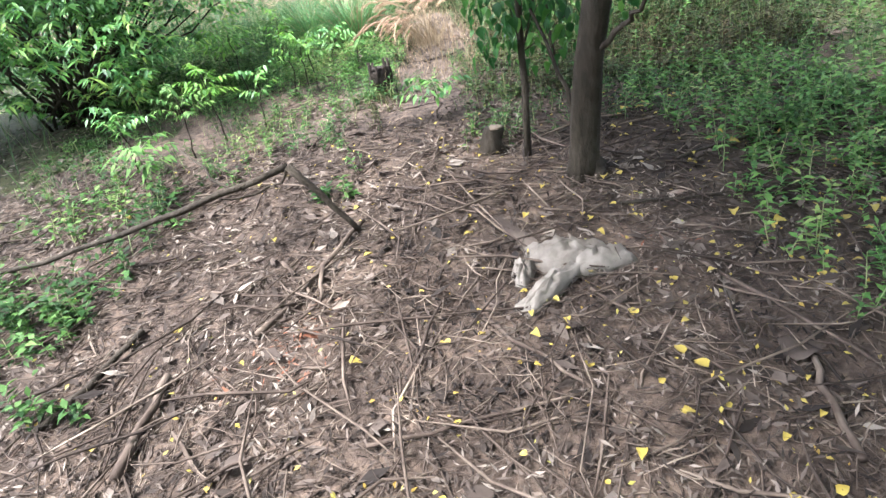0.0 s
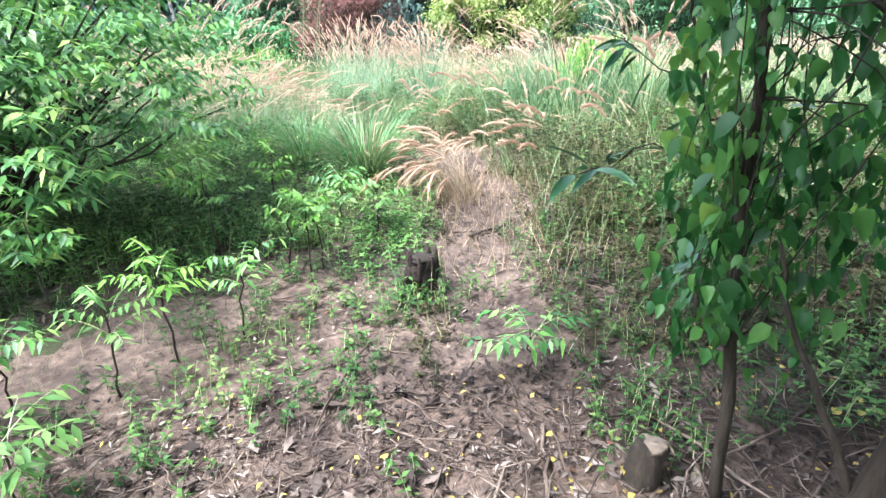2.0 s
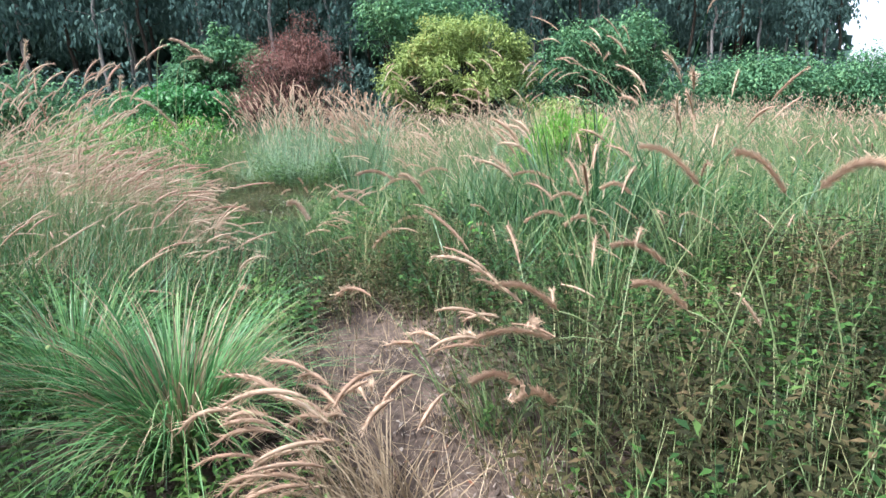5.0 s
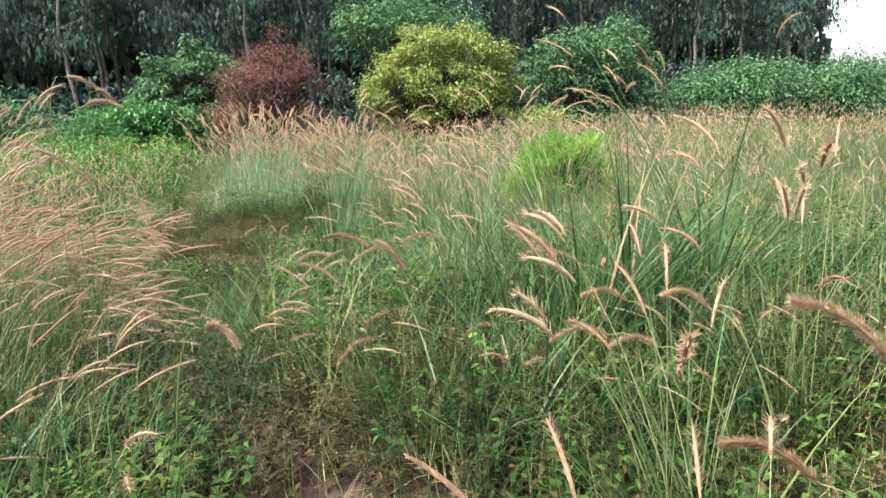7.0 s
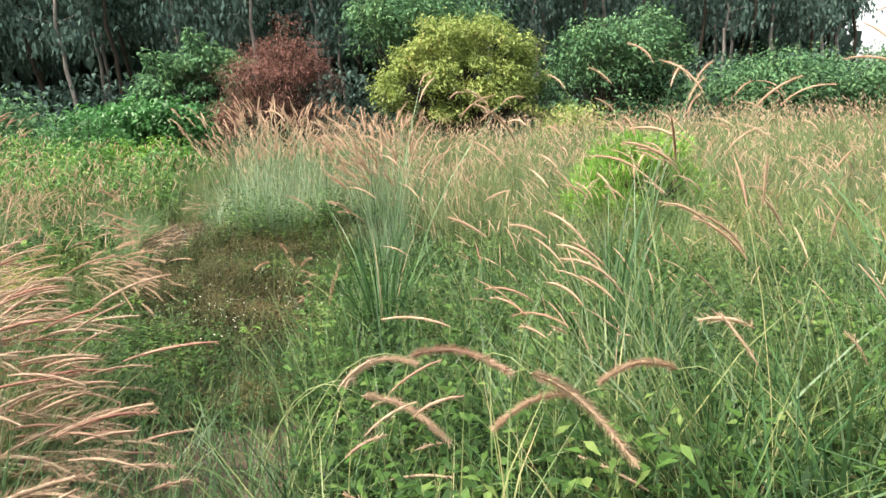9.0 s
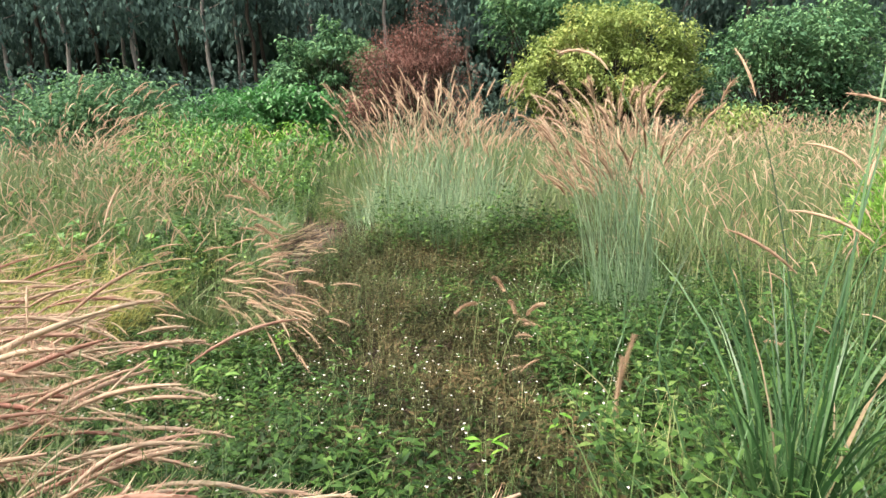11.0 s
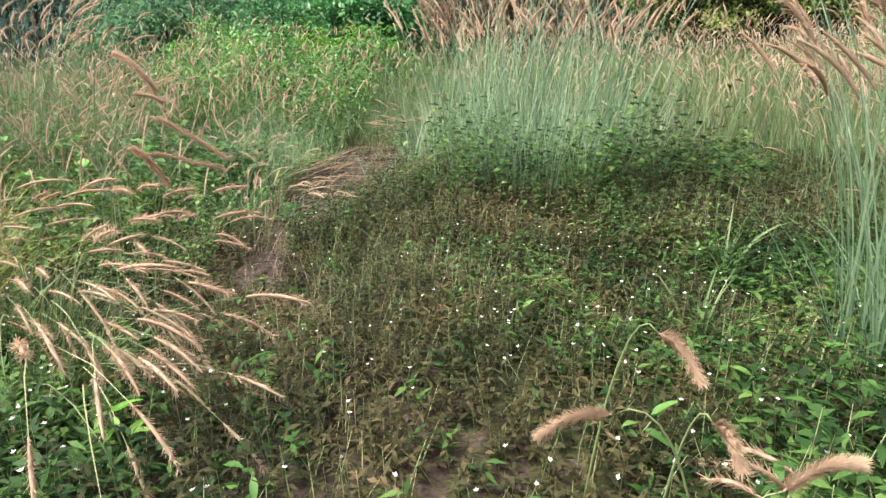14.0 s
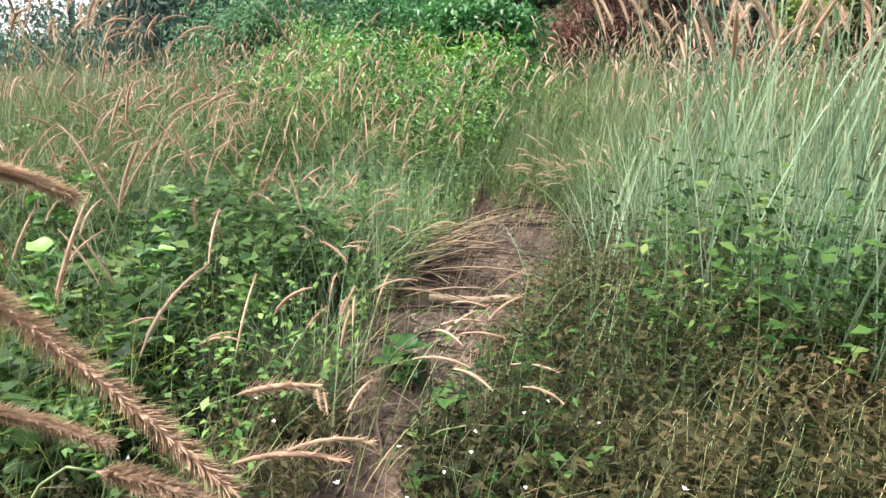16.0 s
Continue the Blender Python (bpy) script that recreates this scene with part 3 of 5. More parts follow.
e = thing("plastic_sack", 0.5, 2.05, "dirty pale crumpled sack lying on leaf litter", "sack")
h = Heap()
cushion(h, 0.02, 0.03, 0.015, 0.20, 0.095, 0.085, -0.25, 1.0)
cushion(h, 0.13, -0.02, 0.01, 0.15, 0.085, 0.07, -0.1, 2.2)
part("sack_body", h, [M_SACK], e)
h = Heap()
cushion(h, -0.10, -0.16, 0.0, 0.20, 0.052, 0.05, 0.72, 3.1)
part("loose_fold", h, [M_SACK], e)
h = Heap()
cushion(h, -0.19, -0.02, 0.005, 0.10, 0.05, 0.055, 1.25, 4.2)
part("side_flap", h, [M_SACK], e)
h = Heap()
cushion(h, -0.20, -0.24, -0.005, 0.075, 0.04, 0.025, 0.5, 0.4)
part("torn_hem", h, [M_SACK], e, "greyer torn hem")

e = thing("bark_slab", 0.32, 2.33, "flat greyish slab of dead bark on litter", "bark")
h = Heap()
u, v_ = np.meshgrid(np.linspace(-0.19, 0.19, 12), np.linspace(-0.045, 0.045, 6), indexing="ij")
ang = -1.15
sx, sy = u * np.cos(ang) - v_ * np.sin(ang), u * np.sin(ang) + v_ * np.cos(ang)
top = np.stack([sx, sy, 0.03 - 4 * v_ ** 2 + SLOPE * sy + U(-0.003, 0.003, u.shape)], -1)
bot = top - np.array([0, 0, 0.012])
ii, jj = np.meshgrid(np.arange(11), np.arange(5), indexing="ij")
b = ii * 6 + jj
rim = np.concatenate([np.arange(0, 72, 6), np.arange(67, 72), np.arange(65, -1, -6), np.arange(4, 0, -1)])
rn = np.roll(rim, -1)
h.add(np.concatenate([top.reshape(-1, 3), bot.reshape(-1, 3)]), np.concatenate([np.stack([b, b + 1, b + 7, b + 6], -1).reshape(-1, 4)[:, ::-1], np.stack([b, b + 1, b + 7, b + 6], -1).reshape(-1, 4) + 72, np.stack([rim, rn, rn + 72, rim + 72], -1)]))
part("slab", h, [M_LITTER], e)

for px, py, L in ((1.02, 1.36, 0.17), (0.60, 1.72, 0.13), (0.02, 0.98, 0.12)):
    e = thing("broad_dead_leaf", px, py, "large pinkish grey dead leaf flat on litter", "leaf", "broad dead leaves")
    h = Heap()
    broad_leaves(h, np.array([[0, 0, 0.02]]), np.array([U(0, 6.28)]), 0.15, L, L * 0.62, 8, True, 0.3, 0.12, 0.1)
    part("leaf_blade", h, [M_LITTER], e)


# ---- stumps ----
def stump(x, y, r, hgt, m_side, m_top, label, tilt=0.0):
    e = thing("tree_stump", x, y, label, "stump")
    h = Heap()
    zz = np.linspace(-0.05, hgt, 7)
    p = np.stack([tilt * zz, 0 * zz, zz], -1)
    tube(h, p, [r * 1.35, r * 1.1, r, r * 0.97], 14)
    part("stump_body", h, [m_side], e)
    h = Heap()
    tube(h, np.array([[tilt * hgt, 0, hgt - 0.004], [tilt * hgt, 0, hgt + 0.006]]), [r * 0.95, r * 0.9], 14)
    part("cut_face", h, [m_top], e, "weathered cut face" if m_top == M_OLD_CUT else "dark broken top")
    if m_top != M_OLD_CUT:
        for k in range(7):
            h = Heap()
            an = k * 0.9 + U(0, 0.4)
            cx, cy = r * 0.8 * math.cos(an), r * 0.8 * math.sin(an)
            tube(h, bent((cx, cy, hgt * 0.4), (cx * 1.15, cy * 1.15, hgt + U(0.01, 0.07)), 4, 0.01), [r * 0.34, r * 0.12], 5)
            part("splinter", h, [m_side], e)
    for k in range(4):
        h = Heap()
        an = U(0, 6.28)
        tube(h, bent((0, 0, hgt * 0.25), (1.9 * r * math.cos(an), 1.9 * r * math.sin(an), -0.02), 5, 0.01), [r * 0.4, r * 0.15], 6)
        part("root", h, [m_side], e)
    return e


stump(0.34, 3.12, 0.058, 0.13, M_BARK, M_OLD_CUT, "low sawn stump with a weathered cut face", 0.25)
stump(-0.31, 4.42, 0.085, 0.20, M_CHAR, M_CHAR, "dark rotten stump among low weeds")

# ---- the leaning tree by the litter ----
tree = thing("leaning_tree", 0.78, 2.74, "slender leaning tree with dark bark and heart-shaped leaves", "tree")
o = np.array(tree.location)
h = Heap()
p = np.array([(0.765, 2.735, 0.42), (0.775, 2.72, 0.55), (0.79, 2.68, 0.80), (0.81, 2.62, 1.08), (0.835, 2.57, 1.28), (0.86, 2.53, 1.46)])
tube(h, p - o, [0.115, 0.080, 0.070, 0.066, 0.064, 0.066], 14)
part("trunk", h, [M_BARK], tree)
for k in range(5):
    h = Heap()
    an = k * 1.27 + 0.3
    tube(h, bent((0.02, 0, 0.06), (0.17 * math.cos(an), 0.17 * math.sin(an), -0.03 + SLOPE * 0.17 * math.sin(an)), 5, 0.008), [0.06, 0.02], 6)
    part("root_flare", h, [M_BARK], tree)
BOUGHS = [((0.855, 2.54, 1.42), (0.95, 2.56, 1.95), (1.05, 2.62, 3.2), 0.056), ((0.855, 2.54, 1.42), (1.22, 2.46, 1.70), (1.8, 2.5, 2.2), 0.048),
         ((0.82, 2.60, 1.10), (0.90, 2.42, 1.22), (0.96, 2.27, 1.35), 0.016), ((0.92, 2.55, 1.75), (0.7, 3.0, 2.15), (0.25, 3.15, 2.35), 0.026),
         ((1.0, 2.6, 2.3), (0.8, 2.8, 2.6), (0.45, 2.7, 2.75), 0.024), ((1.3, 2.47, 1.75), (1.5, 2.4, 1.8), (1.9, 2.1, 1.9), 0.022),
         ((0.78, 2.71, 0.65), (0.70, 2.82, 1.0), (0.62, 2.98, 1.45), 0.014)]
tips = []
for q0, q1, q2, r in BOUGHS:
    h = Heap()
    p = np.concatenate([bent(q0, q1, 5, 0.012)[:-1], bent(q1, q2, 6, 0.02)])
    tube(h, p - o, [r, r * 0.75, r * 0.4], 8)
    part("limb", h, [M_BARK], tree)
    tips.append(p)
# The slender second stem that carries the hanging leaves.
stem2 = np.concatenate([bent((0.53, 2.98, 0.52), (0.58, 3.1, 1.3), 5, 0.01)[:-1], bent((0.58, 3.1, 1.3), (0.66, 3.2, 2.6), 6, 0.02)])
h = Heap()
tube(h, stem2 - o, [0.022, 0.018, 0.012], 8)
part("limb", h, [M_BARK], tree)
crown = Heap()
twg = Heap()
lumps = [(0.52, 3.16, 1.95, 0.18, 0.22, 0.40), (0.42, 3.05, 1.40, 0.15, 0.18, 0.36), (0.66, 3.15, 1.9, 0.34, 0.30, 0.75), (0.70, 3.12, 1.35, 0.27, 0.25, 0.40),
         (0.95, 3.25, 2.1, 0.45, 0.35, 0.6), (1.05, 3.35, 1.5, 0.40, 0.28, 0.35), (0.5, 2.85, 2.55, 0.4, 0.35, 0.3), (1.6, 2.9, 2.35, 0.5, 0.5, 0.35), (1.7, 2.3, 2.05, 0.35, 0.5, 0.22), (1.15, 3.0, 3.1, 0.7, 0.6, 0.5), (1.43, 2.62, 1.46, 0.26, 0.24, 0.10), (1.11, 2.92, 1.60, 0.26, 0.24, 0.10), (1.50, 2.36, 1.38, 0.26, 0.24, 0.10), (0.62, 2.38, 2.0, 0.30, 0.22, 0.42), (0.95, 2.30, 1.78, 0.28, 0.22, 0.26),
         ]
for cx, cy, cz, rx, ry, rz in lumps:
    n = int(900 * (rx * ry * rz) ** 0.45)
    d = rng.normal(size=(n, 3))
    d /= np.linalg.norm(d, axis=1, keepdims=True)
    q = np.array([cx, cy, cz]) + d * np.array([rx, ry, rz]) * U(0.35, 1.0, (n, 1)) ** 0.6
    L = U(0.04, 0.115, n)
    broad_leaves(crown, q - o, U(0, 6.28, n), U(-1.45, -0.5, n), L, L * U(0.36, 0.62, n), 6, True, U(0.0, 0.7, n)[:, None], 0.22, 1.2)
    for k in range(4):
        f = q[rng.integers(n)]
        b0 = tips[0][rng.integers(5, 10)] if cz > 3.3 else stem2[rng.integers(3, len(stem2))] if cx < 1.2 else tips[1][rng.integers(4, 9)]
        tube(twg, bent(b0, f, 6, 0.02, 0.06) - o, [0.0035, 0.0015], 4)
# The high crown over the litter, added out of view to shade it.
high = Heap()
for cx, cy, cz, r in ((-1.0, 1.0, 4.1, 1.0), (-0.8, 0.0, 4.2, 1.0), (-1.1, 1.9, 4.2, 0.8), (-0.5, 2.2, 4.2, 0.8), (0.0, 1.6, 4.1, 1.0), (0.9, 0.6, 4.0, 1.2), (2.3, 0.7, 3.4, 1.2), (1.7, -0.5, 3.8, 1.3), (3.1, -0.2, 3.4, 1.2), (2.4, -1.6, 3.6, 1.3), (0.6, -1.2, 4.1, 1.1), (3.3, 1.2, 3.3, 0.9), (1.5, 1.6, 3.7, 0.9), (0.2, 0.4, 4.1, 1.0), (-0.9, 3.1, 4.3, 1.0), (0.2, 3.3, 4.1, 1.1), (-0.6, -1.6, 4.2, 1.2)):
    n = 1500
    d = rng.normal(size=(n, 3))
    d /= np.linalg.norm(d, axis=1, keepdims=True)
    q = np.array([cx, cy, cz]) + d * np.array([r, r, 0.45 * r]) * U(0.3, 1.0, (n, 1))
    L = U(0.10, 0.19, n)
    leaves(high, q - o, U(0, 6.28, n), U(-1.0, 0.1, n), L, L * 0.55, 0.15, 0.8, 0.2, 0, True)
    for k in range(3):
        tube(twg, bent(tips[0][-1 - k], q[rng.integers(n)], 6, 0.05, 0.15) - o, [0.018, 0.004], 5)
part("unseen_shade_crown", high, [M_HEART], tree)
part("twigwork", twg, [M_BARK], tree)
part("crown", crown, [M_HEART], tree)

# ---- unseen trees added behind the start, to keep sky light off the litter ----
for bx, by, r, hgt in ((-5.5, -4.5, 2.0, 6.0), (-1.8, -6.0, 2.2, 6.5), (2.2, -5.5, 2.2, 6.2), (5.6, -3.0, 2.0, 5.6), (6.6, 0.8, 1.7, 5.0)):
    e = thing("unseen_shade_tree", bx, by, "unseen broad leafy tree with dark bark and green crown, added to shade the litter", "tree", "trees behind the litter")
    h, cr = Heap(), Heap()
    tube(h, bent((0, 0, -0.1), (U(-0.3, 0.3), U(-0.3, 0.3), hgt * 0.7), 8, 0.06), [0.16, 0.12, 0.07], 9)
    for k in range(22):
        a, f = k * 2.4, math.sqrt((k + 0.5) / 22)
        c = np.array([r * f * math.cos(a), r * f * math.sin(a), hgt * (0.25 + 0.7 * math.sqrt(1.02 - f * f) * U(0.3, 1.0))])
        tube(h, bent((0, 0, min(c[2], hgt * 0.68) * 0.85), c, 6, 0.06, 0.1), [0.045, 0.012], 5)
        q = c + rng.normal(size=(260, 3)) * np.array([0.42, 0.42, 0.32])
        leaves(cr, q, U(0, 6.28, 260), U(-1.0, 0.2, 260), U(0.12, 0.24, 260), U(0.06, 0.13, 260), 0.15, 0.8, 0.2, 0, True)
    part("trunk", h, [M_BARK], e)
    part("crown", cr, [M_HEART], e)

# ---- lance-leaved sapling beside the tree ----
sap = thing("lance_leaf_sapling", 0.95, 3.85, "thin sapling with long glossy lance-shaped leaves", "sapling")
o = np.array(sap.location)
h = Heap()
main = np.concatenate([bent((0.95, 3.85, 0.70), (0.86, 3.8, 1.6), 5, 0.012)[:-1], bent((0.86, 3.8, 1.6), (0.74, 3.85, 2.5), 6, 0.015)])
tube(h, main - o, [0.014, 0.011, 0.005], 7)
part("stem", h, [M_BARK], sap)
lf = Heap()
for q0, q1, r in (((0.86, 3.8, 1.60), (0.09, 3.22, 1.62), 0.0042), ((0.83, 3.8, 1.75), (0.43, 3.82, 2.05), 0.004), ((0.78, 3.84, 2.2), (0.35, 3.75, 2.25), 0.004),
                  ((0.84, 3.8, 1.7), (1.25, 3.5, 1.75), 0.005), ((0.86, 3.8, 1.4), (0.6, 3.35, 1.2), 0.004), ((0.76, 3.85, 2.4), (0.9, 3.7, 2.75), 0.004)):
    p = bent(q0, q1, 9, 0.012, 0.03)
    h = Heap()
    tube(h, p - o, [r, r * 0.45], 5)
    part("side_branch", h, [M_BARK], sap)
    base = math.atan2(q1[1] - q0[1], q1[0] - q0[0])
    n = 12
    f = np.clip(np.concatenate([U(0.25, 0.85, 6), U(0.75, 1, 6)]), 0, 1) * 8
    i0 = np.minimum(f.astype(int), 7)
    q = p[i0] + (p[i0 + 1] - p[i0]) * (f - i0)[:, None]
    L = U(0.12, 0.21, n) if q1[0] > 0.1 else U(0.15, 0.22, n)
    broad_leaves(lf, q - o, base + U(-1.5, 1.5, n), U(-0.9, 0.7, n), L, L * U(0.13, 0.17, n), 7, False, U(0.2, 0.7, n)[:, None], 0.16, 0.8)
part("foliage", lf, [M_LANCE], sap)


# ---- feathered bush and seedlings on the open side of the path ----
def feather_bush(name, x, y, lumps, sprays, label, dark=M_BUSH):
    e = thing(name, x, y, label, "bush")
    z0 = float(e.location[2])
    lf, st = Heap(), Heap()
    for cx, cy, cz, r in lumps:
        n = int(sprays * r * r)
        d = rng.normal(size=(n, 3))
        d /= np.linalg.norm(d, axis=1, keepdims=True)
        q = np.array([cx, cy, cz]) + d * r * np.array([1, 1, 0.85]) * U(0.45, 1.0, (n, 1)) ** 0.5
        q[:, 2] = np.maximum(q[:, 2], 0.12)
        out = np.arctan2(d[:, 1], d[:, 0]) + U(-0.6, 0.6, n)
        pinnate(lf, st, q, out, U(0.18, 0.36, n), U(0.7, 1.4, n), U(0.3, 1.1, n), 6, 0.085, 0.030)
        for k in range(5):
            tube(st, bent((U(-0.2, 0.2), U(-0.2, 0.2), -0.02), q[rng.integers(n)], 7, 0.05, 0.08), [0.016, 0.005], 6, 1)
    part("branchwork", st, [M_STEM, M_BARK], e)
    part("foliage", lf, [dark], e)
    return e


feather_bush("feathered_bush", -3.1, 5.2, [(0, 0, 0.7, 0.85), (0.55, 0.35, 1.15, 0.75), (-0.5, -0.5, 1.0, 0.9), (0.1, 0.2, 1.9, 0.9), (0.35, -0.35, 0.5, 0.6), (-0.9, 0.3, 1.6, 1.0), (0.8, 0.9, 1.5, 0.6), (-0.3, 0.5, 2.7, 0.8), (0.95, 0.1, 0.75, 0.55), (1.15, 0.7, 1.05, 0.5), (0.5, -0.7, 0.95, 0.55), (0.9, -0.35, 1.4, 0.5)], 225,
             "large green bush with feathered drooping leaves beside the path")
feather_bush("feathered_bush", -4.6, 4.4, [(0, 0, 1.0, 1.2), (0.3, 0.6, 2.2, 1.2), (-0.9, 0.4, 1.6, 1.3), (0.2, -0.8, 0.8, 0.9)], 170, "tall dark green bush behind the feathered bush", M_GREENB)
feather_bush("feathered_bush", -3.9, 7.6, [(0, 0, 0.8, 1.0), (0.7, 0.2, 0.8, 0.8), (-0.8, 0.3, 1.2, 1.1), (0.2, 0.6, 1.5, 0.8)], 110, "green bush with feathered leaves at the edge of the grass")


def seedling(x, y, hgt, label, sprays=7, size=1.0, m=M_BUSH):
    e = thing("seedling", x, y, label, "seedling", "feathered seedlings by the path")
    st, lf, rb = Heap(), Heap(), Heap()
    p = bent((0, 0, -0.02), (U(-0.06, 0.06), U(-0.06, 0.06), hgt), 7, 0.012)
    tube(st, p, [0.006, 0.003], 5)
    q = np.repeat(p[-3:], -(-sprays // 3), 0)[:sprays] + U(-0.01, 0.01, (sprays, 3))
    pinnate(lf, rb, q, np.arange(sprays) * 2.4 + U(0, 1), U(0.14, 0.26, sprays) * size, U(0.6, 1.1, sprays), U(0.5, 1.1, sprays), 6, 0.07 * size, 0.024 * size)
    part("stem", st, [M_BARK], e)
    part("leaf_rib", rb, [M_STEM], e)
    part("foliage", lf, [m], e)


for x, y, hgt in ((-1.61, 3.75, 0.42), (-1.19, 4.14, 0.40), (-1.44, 3.96, 0.50), (-0.93, 4.75, 0.45), (-1.07, 4.85, 0.38), (-0.86, 4.78, 0.42), (-1.7, 3.2, 0.3), (-2.1, 4.3, 0.55), (-1.5, 5.0, 0.55), (-1.25, 5.5, 0.5), (-0.8, 5.45, 0.3), (-0.55, 5.2, 0.25), (-2.0, 3.7, 0.35), (-1.75, 5.5, 0.4), (0.08, 3.62, 0.22)):
    seedling(x, y, hgt, "small green seedling with drooping feathered leaves on bare soil", int(U(6, 11)), U(0.8, 1.2), (M_LIGHT, M_FERN, M_BUSH)[int(U(0, 2.99))])

def away(x, y, d):
    return np.abs(x - line_x(y)) > d


# Low weeds, first beside the litter and along the climb.
lf, st = Heap(), Heap()
for cx, cy, rx, ry, n, hh in ((-1.85, 2.25, 0.28, 0.25, 60, 0.20), (-1.6, 1.62, 0.10, 0.1, 9, 0.13), (-0.56, 2.85, 0.09, 0.07, 10, 0.10), (-1.75, 2.95, 0.4, 0.4, 45, 0.18), (-2.3, 2.3, 0.3, 0.4, 45, 0.2), (-2.3, 1.7, 0.2, 0.2, 18, 0.15)):
    weeds(lf, st, cx + rng.normal(size=n) * rx * 0.6, cy + rng.normal(size=n) * ry * 0.6, hh, 9, 0.055, 0.025)
x, y = sow(2000, -2.8, 0.6, 3.1, 6.4, lambda x, y: (np.abs(x - line_x(y)) > 0.30 + 0.25 * np.sin(3 * y) ** 2) & (np.sin(x * 3.1 + 1) * np.sin(y * 2.7) + U(-0.6, 0.9, len(x)) > 0.0))
weeds(lf, st, x, y, 0.12, 9, 0.038, 0.016)
x, y = sow(1500, -3.4, -0.3, 5.0, 7.6, lambda x, y: (x < line_x(y) - 0.55) & ((x + 0.75) ** 2 + (y - 6.2) ** 2 > 0.5))
weeds(lf, st, x, y, 0.24, 10, 0.055, 0.020)
weeds(lf, st, -0.31 + rng.normal(size=40) * 0.17, 4.32 + rng.normal(size=40) * 0.12, 0.14, 9, 0.045, 0.02)
stuff("low_weeds", lf, [M_WEED], "low bright green weeds on bare soil", "weeds")
stuff("weed_stems", st, [M_STEM], "thin green stems of low weeds", "weeds")
dl, ds = Heap(), Heap()
x, y = sow(5200, 0.35, 6.5, 0.2, 5.2, lambda x, y: x > np.interp(y, [1.2, 2.2, 3.0, 3.4, 5.2], [1.25, 1.35, 1.2, 0.9, 0.8]) + U(0, 0.7, len(x)) ** 2 * 1.6)
# Nearer weeds mostly get the paler leaf, a sunlit look put into colour.
dk = U(0, 1, len(x)) < np.where(y > 3.6, 0.93, patchy(x, y, 0.05, 0.6, 1.6))
ll, du = Heap(), Heap()
br = dk & (y > 3.6) & (U(0, 1, len(x)) < 0.6)
weeds(du, ds, x[br], y[br], 0.22, 11, 0.048, 0.018, 0.7)
keep_green = dk & ~br
weeds(dl, ds, x[keep_green], y[keep_green], 0.22, 11, 0.048, 0.018, 0.7)
weeds(ll, ds, x[~dk], y[~dk], 0.24, 11, 0.05, 0.019, 0.7)
x, y = sow(520, 0.25, 1.7, 3.2, 5.2)
weeds(dl, ds, x, y, 0.11, 9, 0.036, 0.014, 0.7)
x, y = sow(1500, -2.8, 0.2, 4.6, 8.0, lambda x, y: away(x, y, 0.35))
weeds(ll, ds, x, y, 0.2, 9, 0.045, 0.016, 0.6)
x, y = sow(2000, 0.45, 2.8, 3.7, 6.2, lambda x, y: x > line_x(y) + 0.35 + U(0, 0.5, len(x)))
xl, yl = sow(700, 1.3, 3.6, 1.3, 3.8, lambda x, y: patchy(x, y, 0, 1, 2.2) + U(-0.2, 0.2, len(x)) > 0.5)
weeds(ll, ds, xl, yl, 0.16, 9, 0.05, 0.021, 0.7)
weeds(du, ds, x, y, 0.17, 10, 0.045, 0.016, 0.7)
x, y = sow(1500, -0.6, 1.2, 3.6, 7.6, lambda x, y: np.abs(np.abs(x - line_x(y)) - 0.36) < U(0, 0.2, len(x)))
weeds(du, ds, x, y, 0.10, 9, 0.036, 0.014, 0.8)
stuff("dull_weed_bank", du, [M_DULL], "brownish olive weeds beside the trodden way", "weeds")
stuff("light_weed_bank", ll, [M_LIGHT], "pale green low weeds mixed with litter, lighter to look sunlit", "weeds")
stuff("weed_bank", dl, [M_WEED], "dense green weeds under and behind the tree", "weeds")
stuff("weed_bank_stems", ds, [M_STEM], "thin stems of the dense weeds", "weeds")

# ---- grass field ----
M_COARSE = foliage("coarse_blade", [(0.0, (0.016, 0.055, 0.018)), (0.5, (0.045, 0.125, 0.040)), (0.85, (0.11, 0.22, 0.080)), (1.0, (0.32, 0.31, 0.15))], 0.45, 0.4, 0.3)


def tussock(x, y, n, L, W, label, m=M_TUSSOCK, dry=0.12, spread=1.0, r=0.12):
    e = thing("grass_tussock", x, y, label, "grass", "leafy tussocks")
    for name, count, mm in (("green_leafage", int(n * (1 - dry)), m), ("dry_leafage", int(n * dry), M_DRY)):
        h = Heap()
        az = U(0, 6.28, count)
        rr = r * np.sqrt(U(0, 1, count))
        root = np.stack([rr * np.cos(az), rr * np.sin(az), np.full(count, -0.02)], -1)
        blades(h, root, az + U(-0.5, 0.5, count), L * U(0.5, 1.15, count), W * U(0.6, 1.2, count), U(0.05, 0.65, count) * spread, U(0.5, 1.6, count) * spread, 6)
        part(name, h, [mm], e)
    return e


tussock(-0.62, 6.5, 1150, 0.78, 0.009, "large leafy green grass tussock beside the trodden way", dry=0.25, spread=1.15)
tussock(-1.15, 6.9, 600, 0.7, 0.008, "green grass tussock merging with its neighbour")
tussock(1.75, 8.5, 70, 1.5, 0.020, "tall coarse green grass tuft in the field", M_COARSE, 0.05, 0.7)
tussock(2.3, 8.9, 60, 1.6, 0.020, "tall coarse green grass tuft in the field", M_COARSE, 0.05, 0.7)


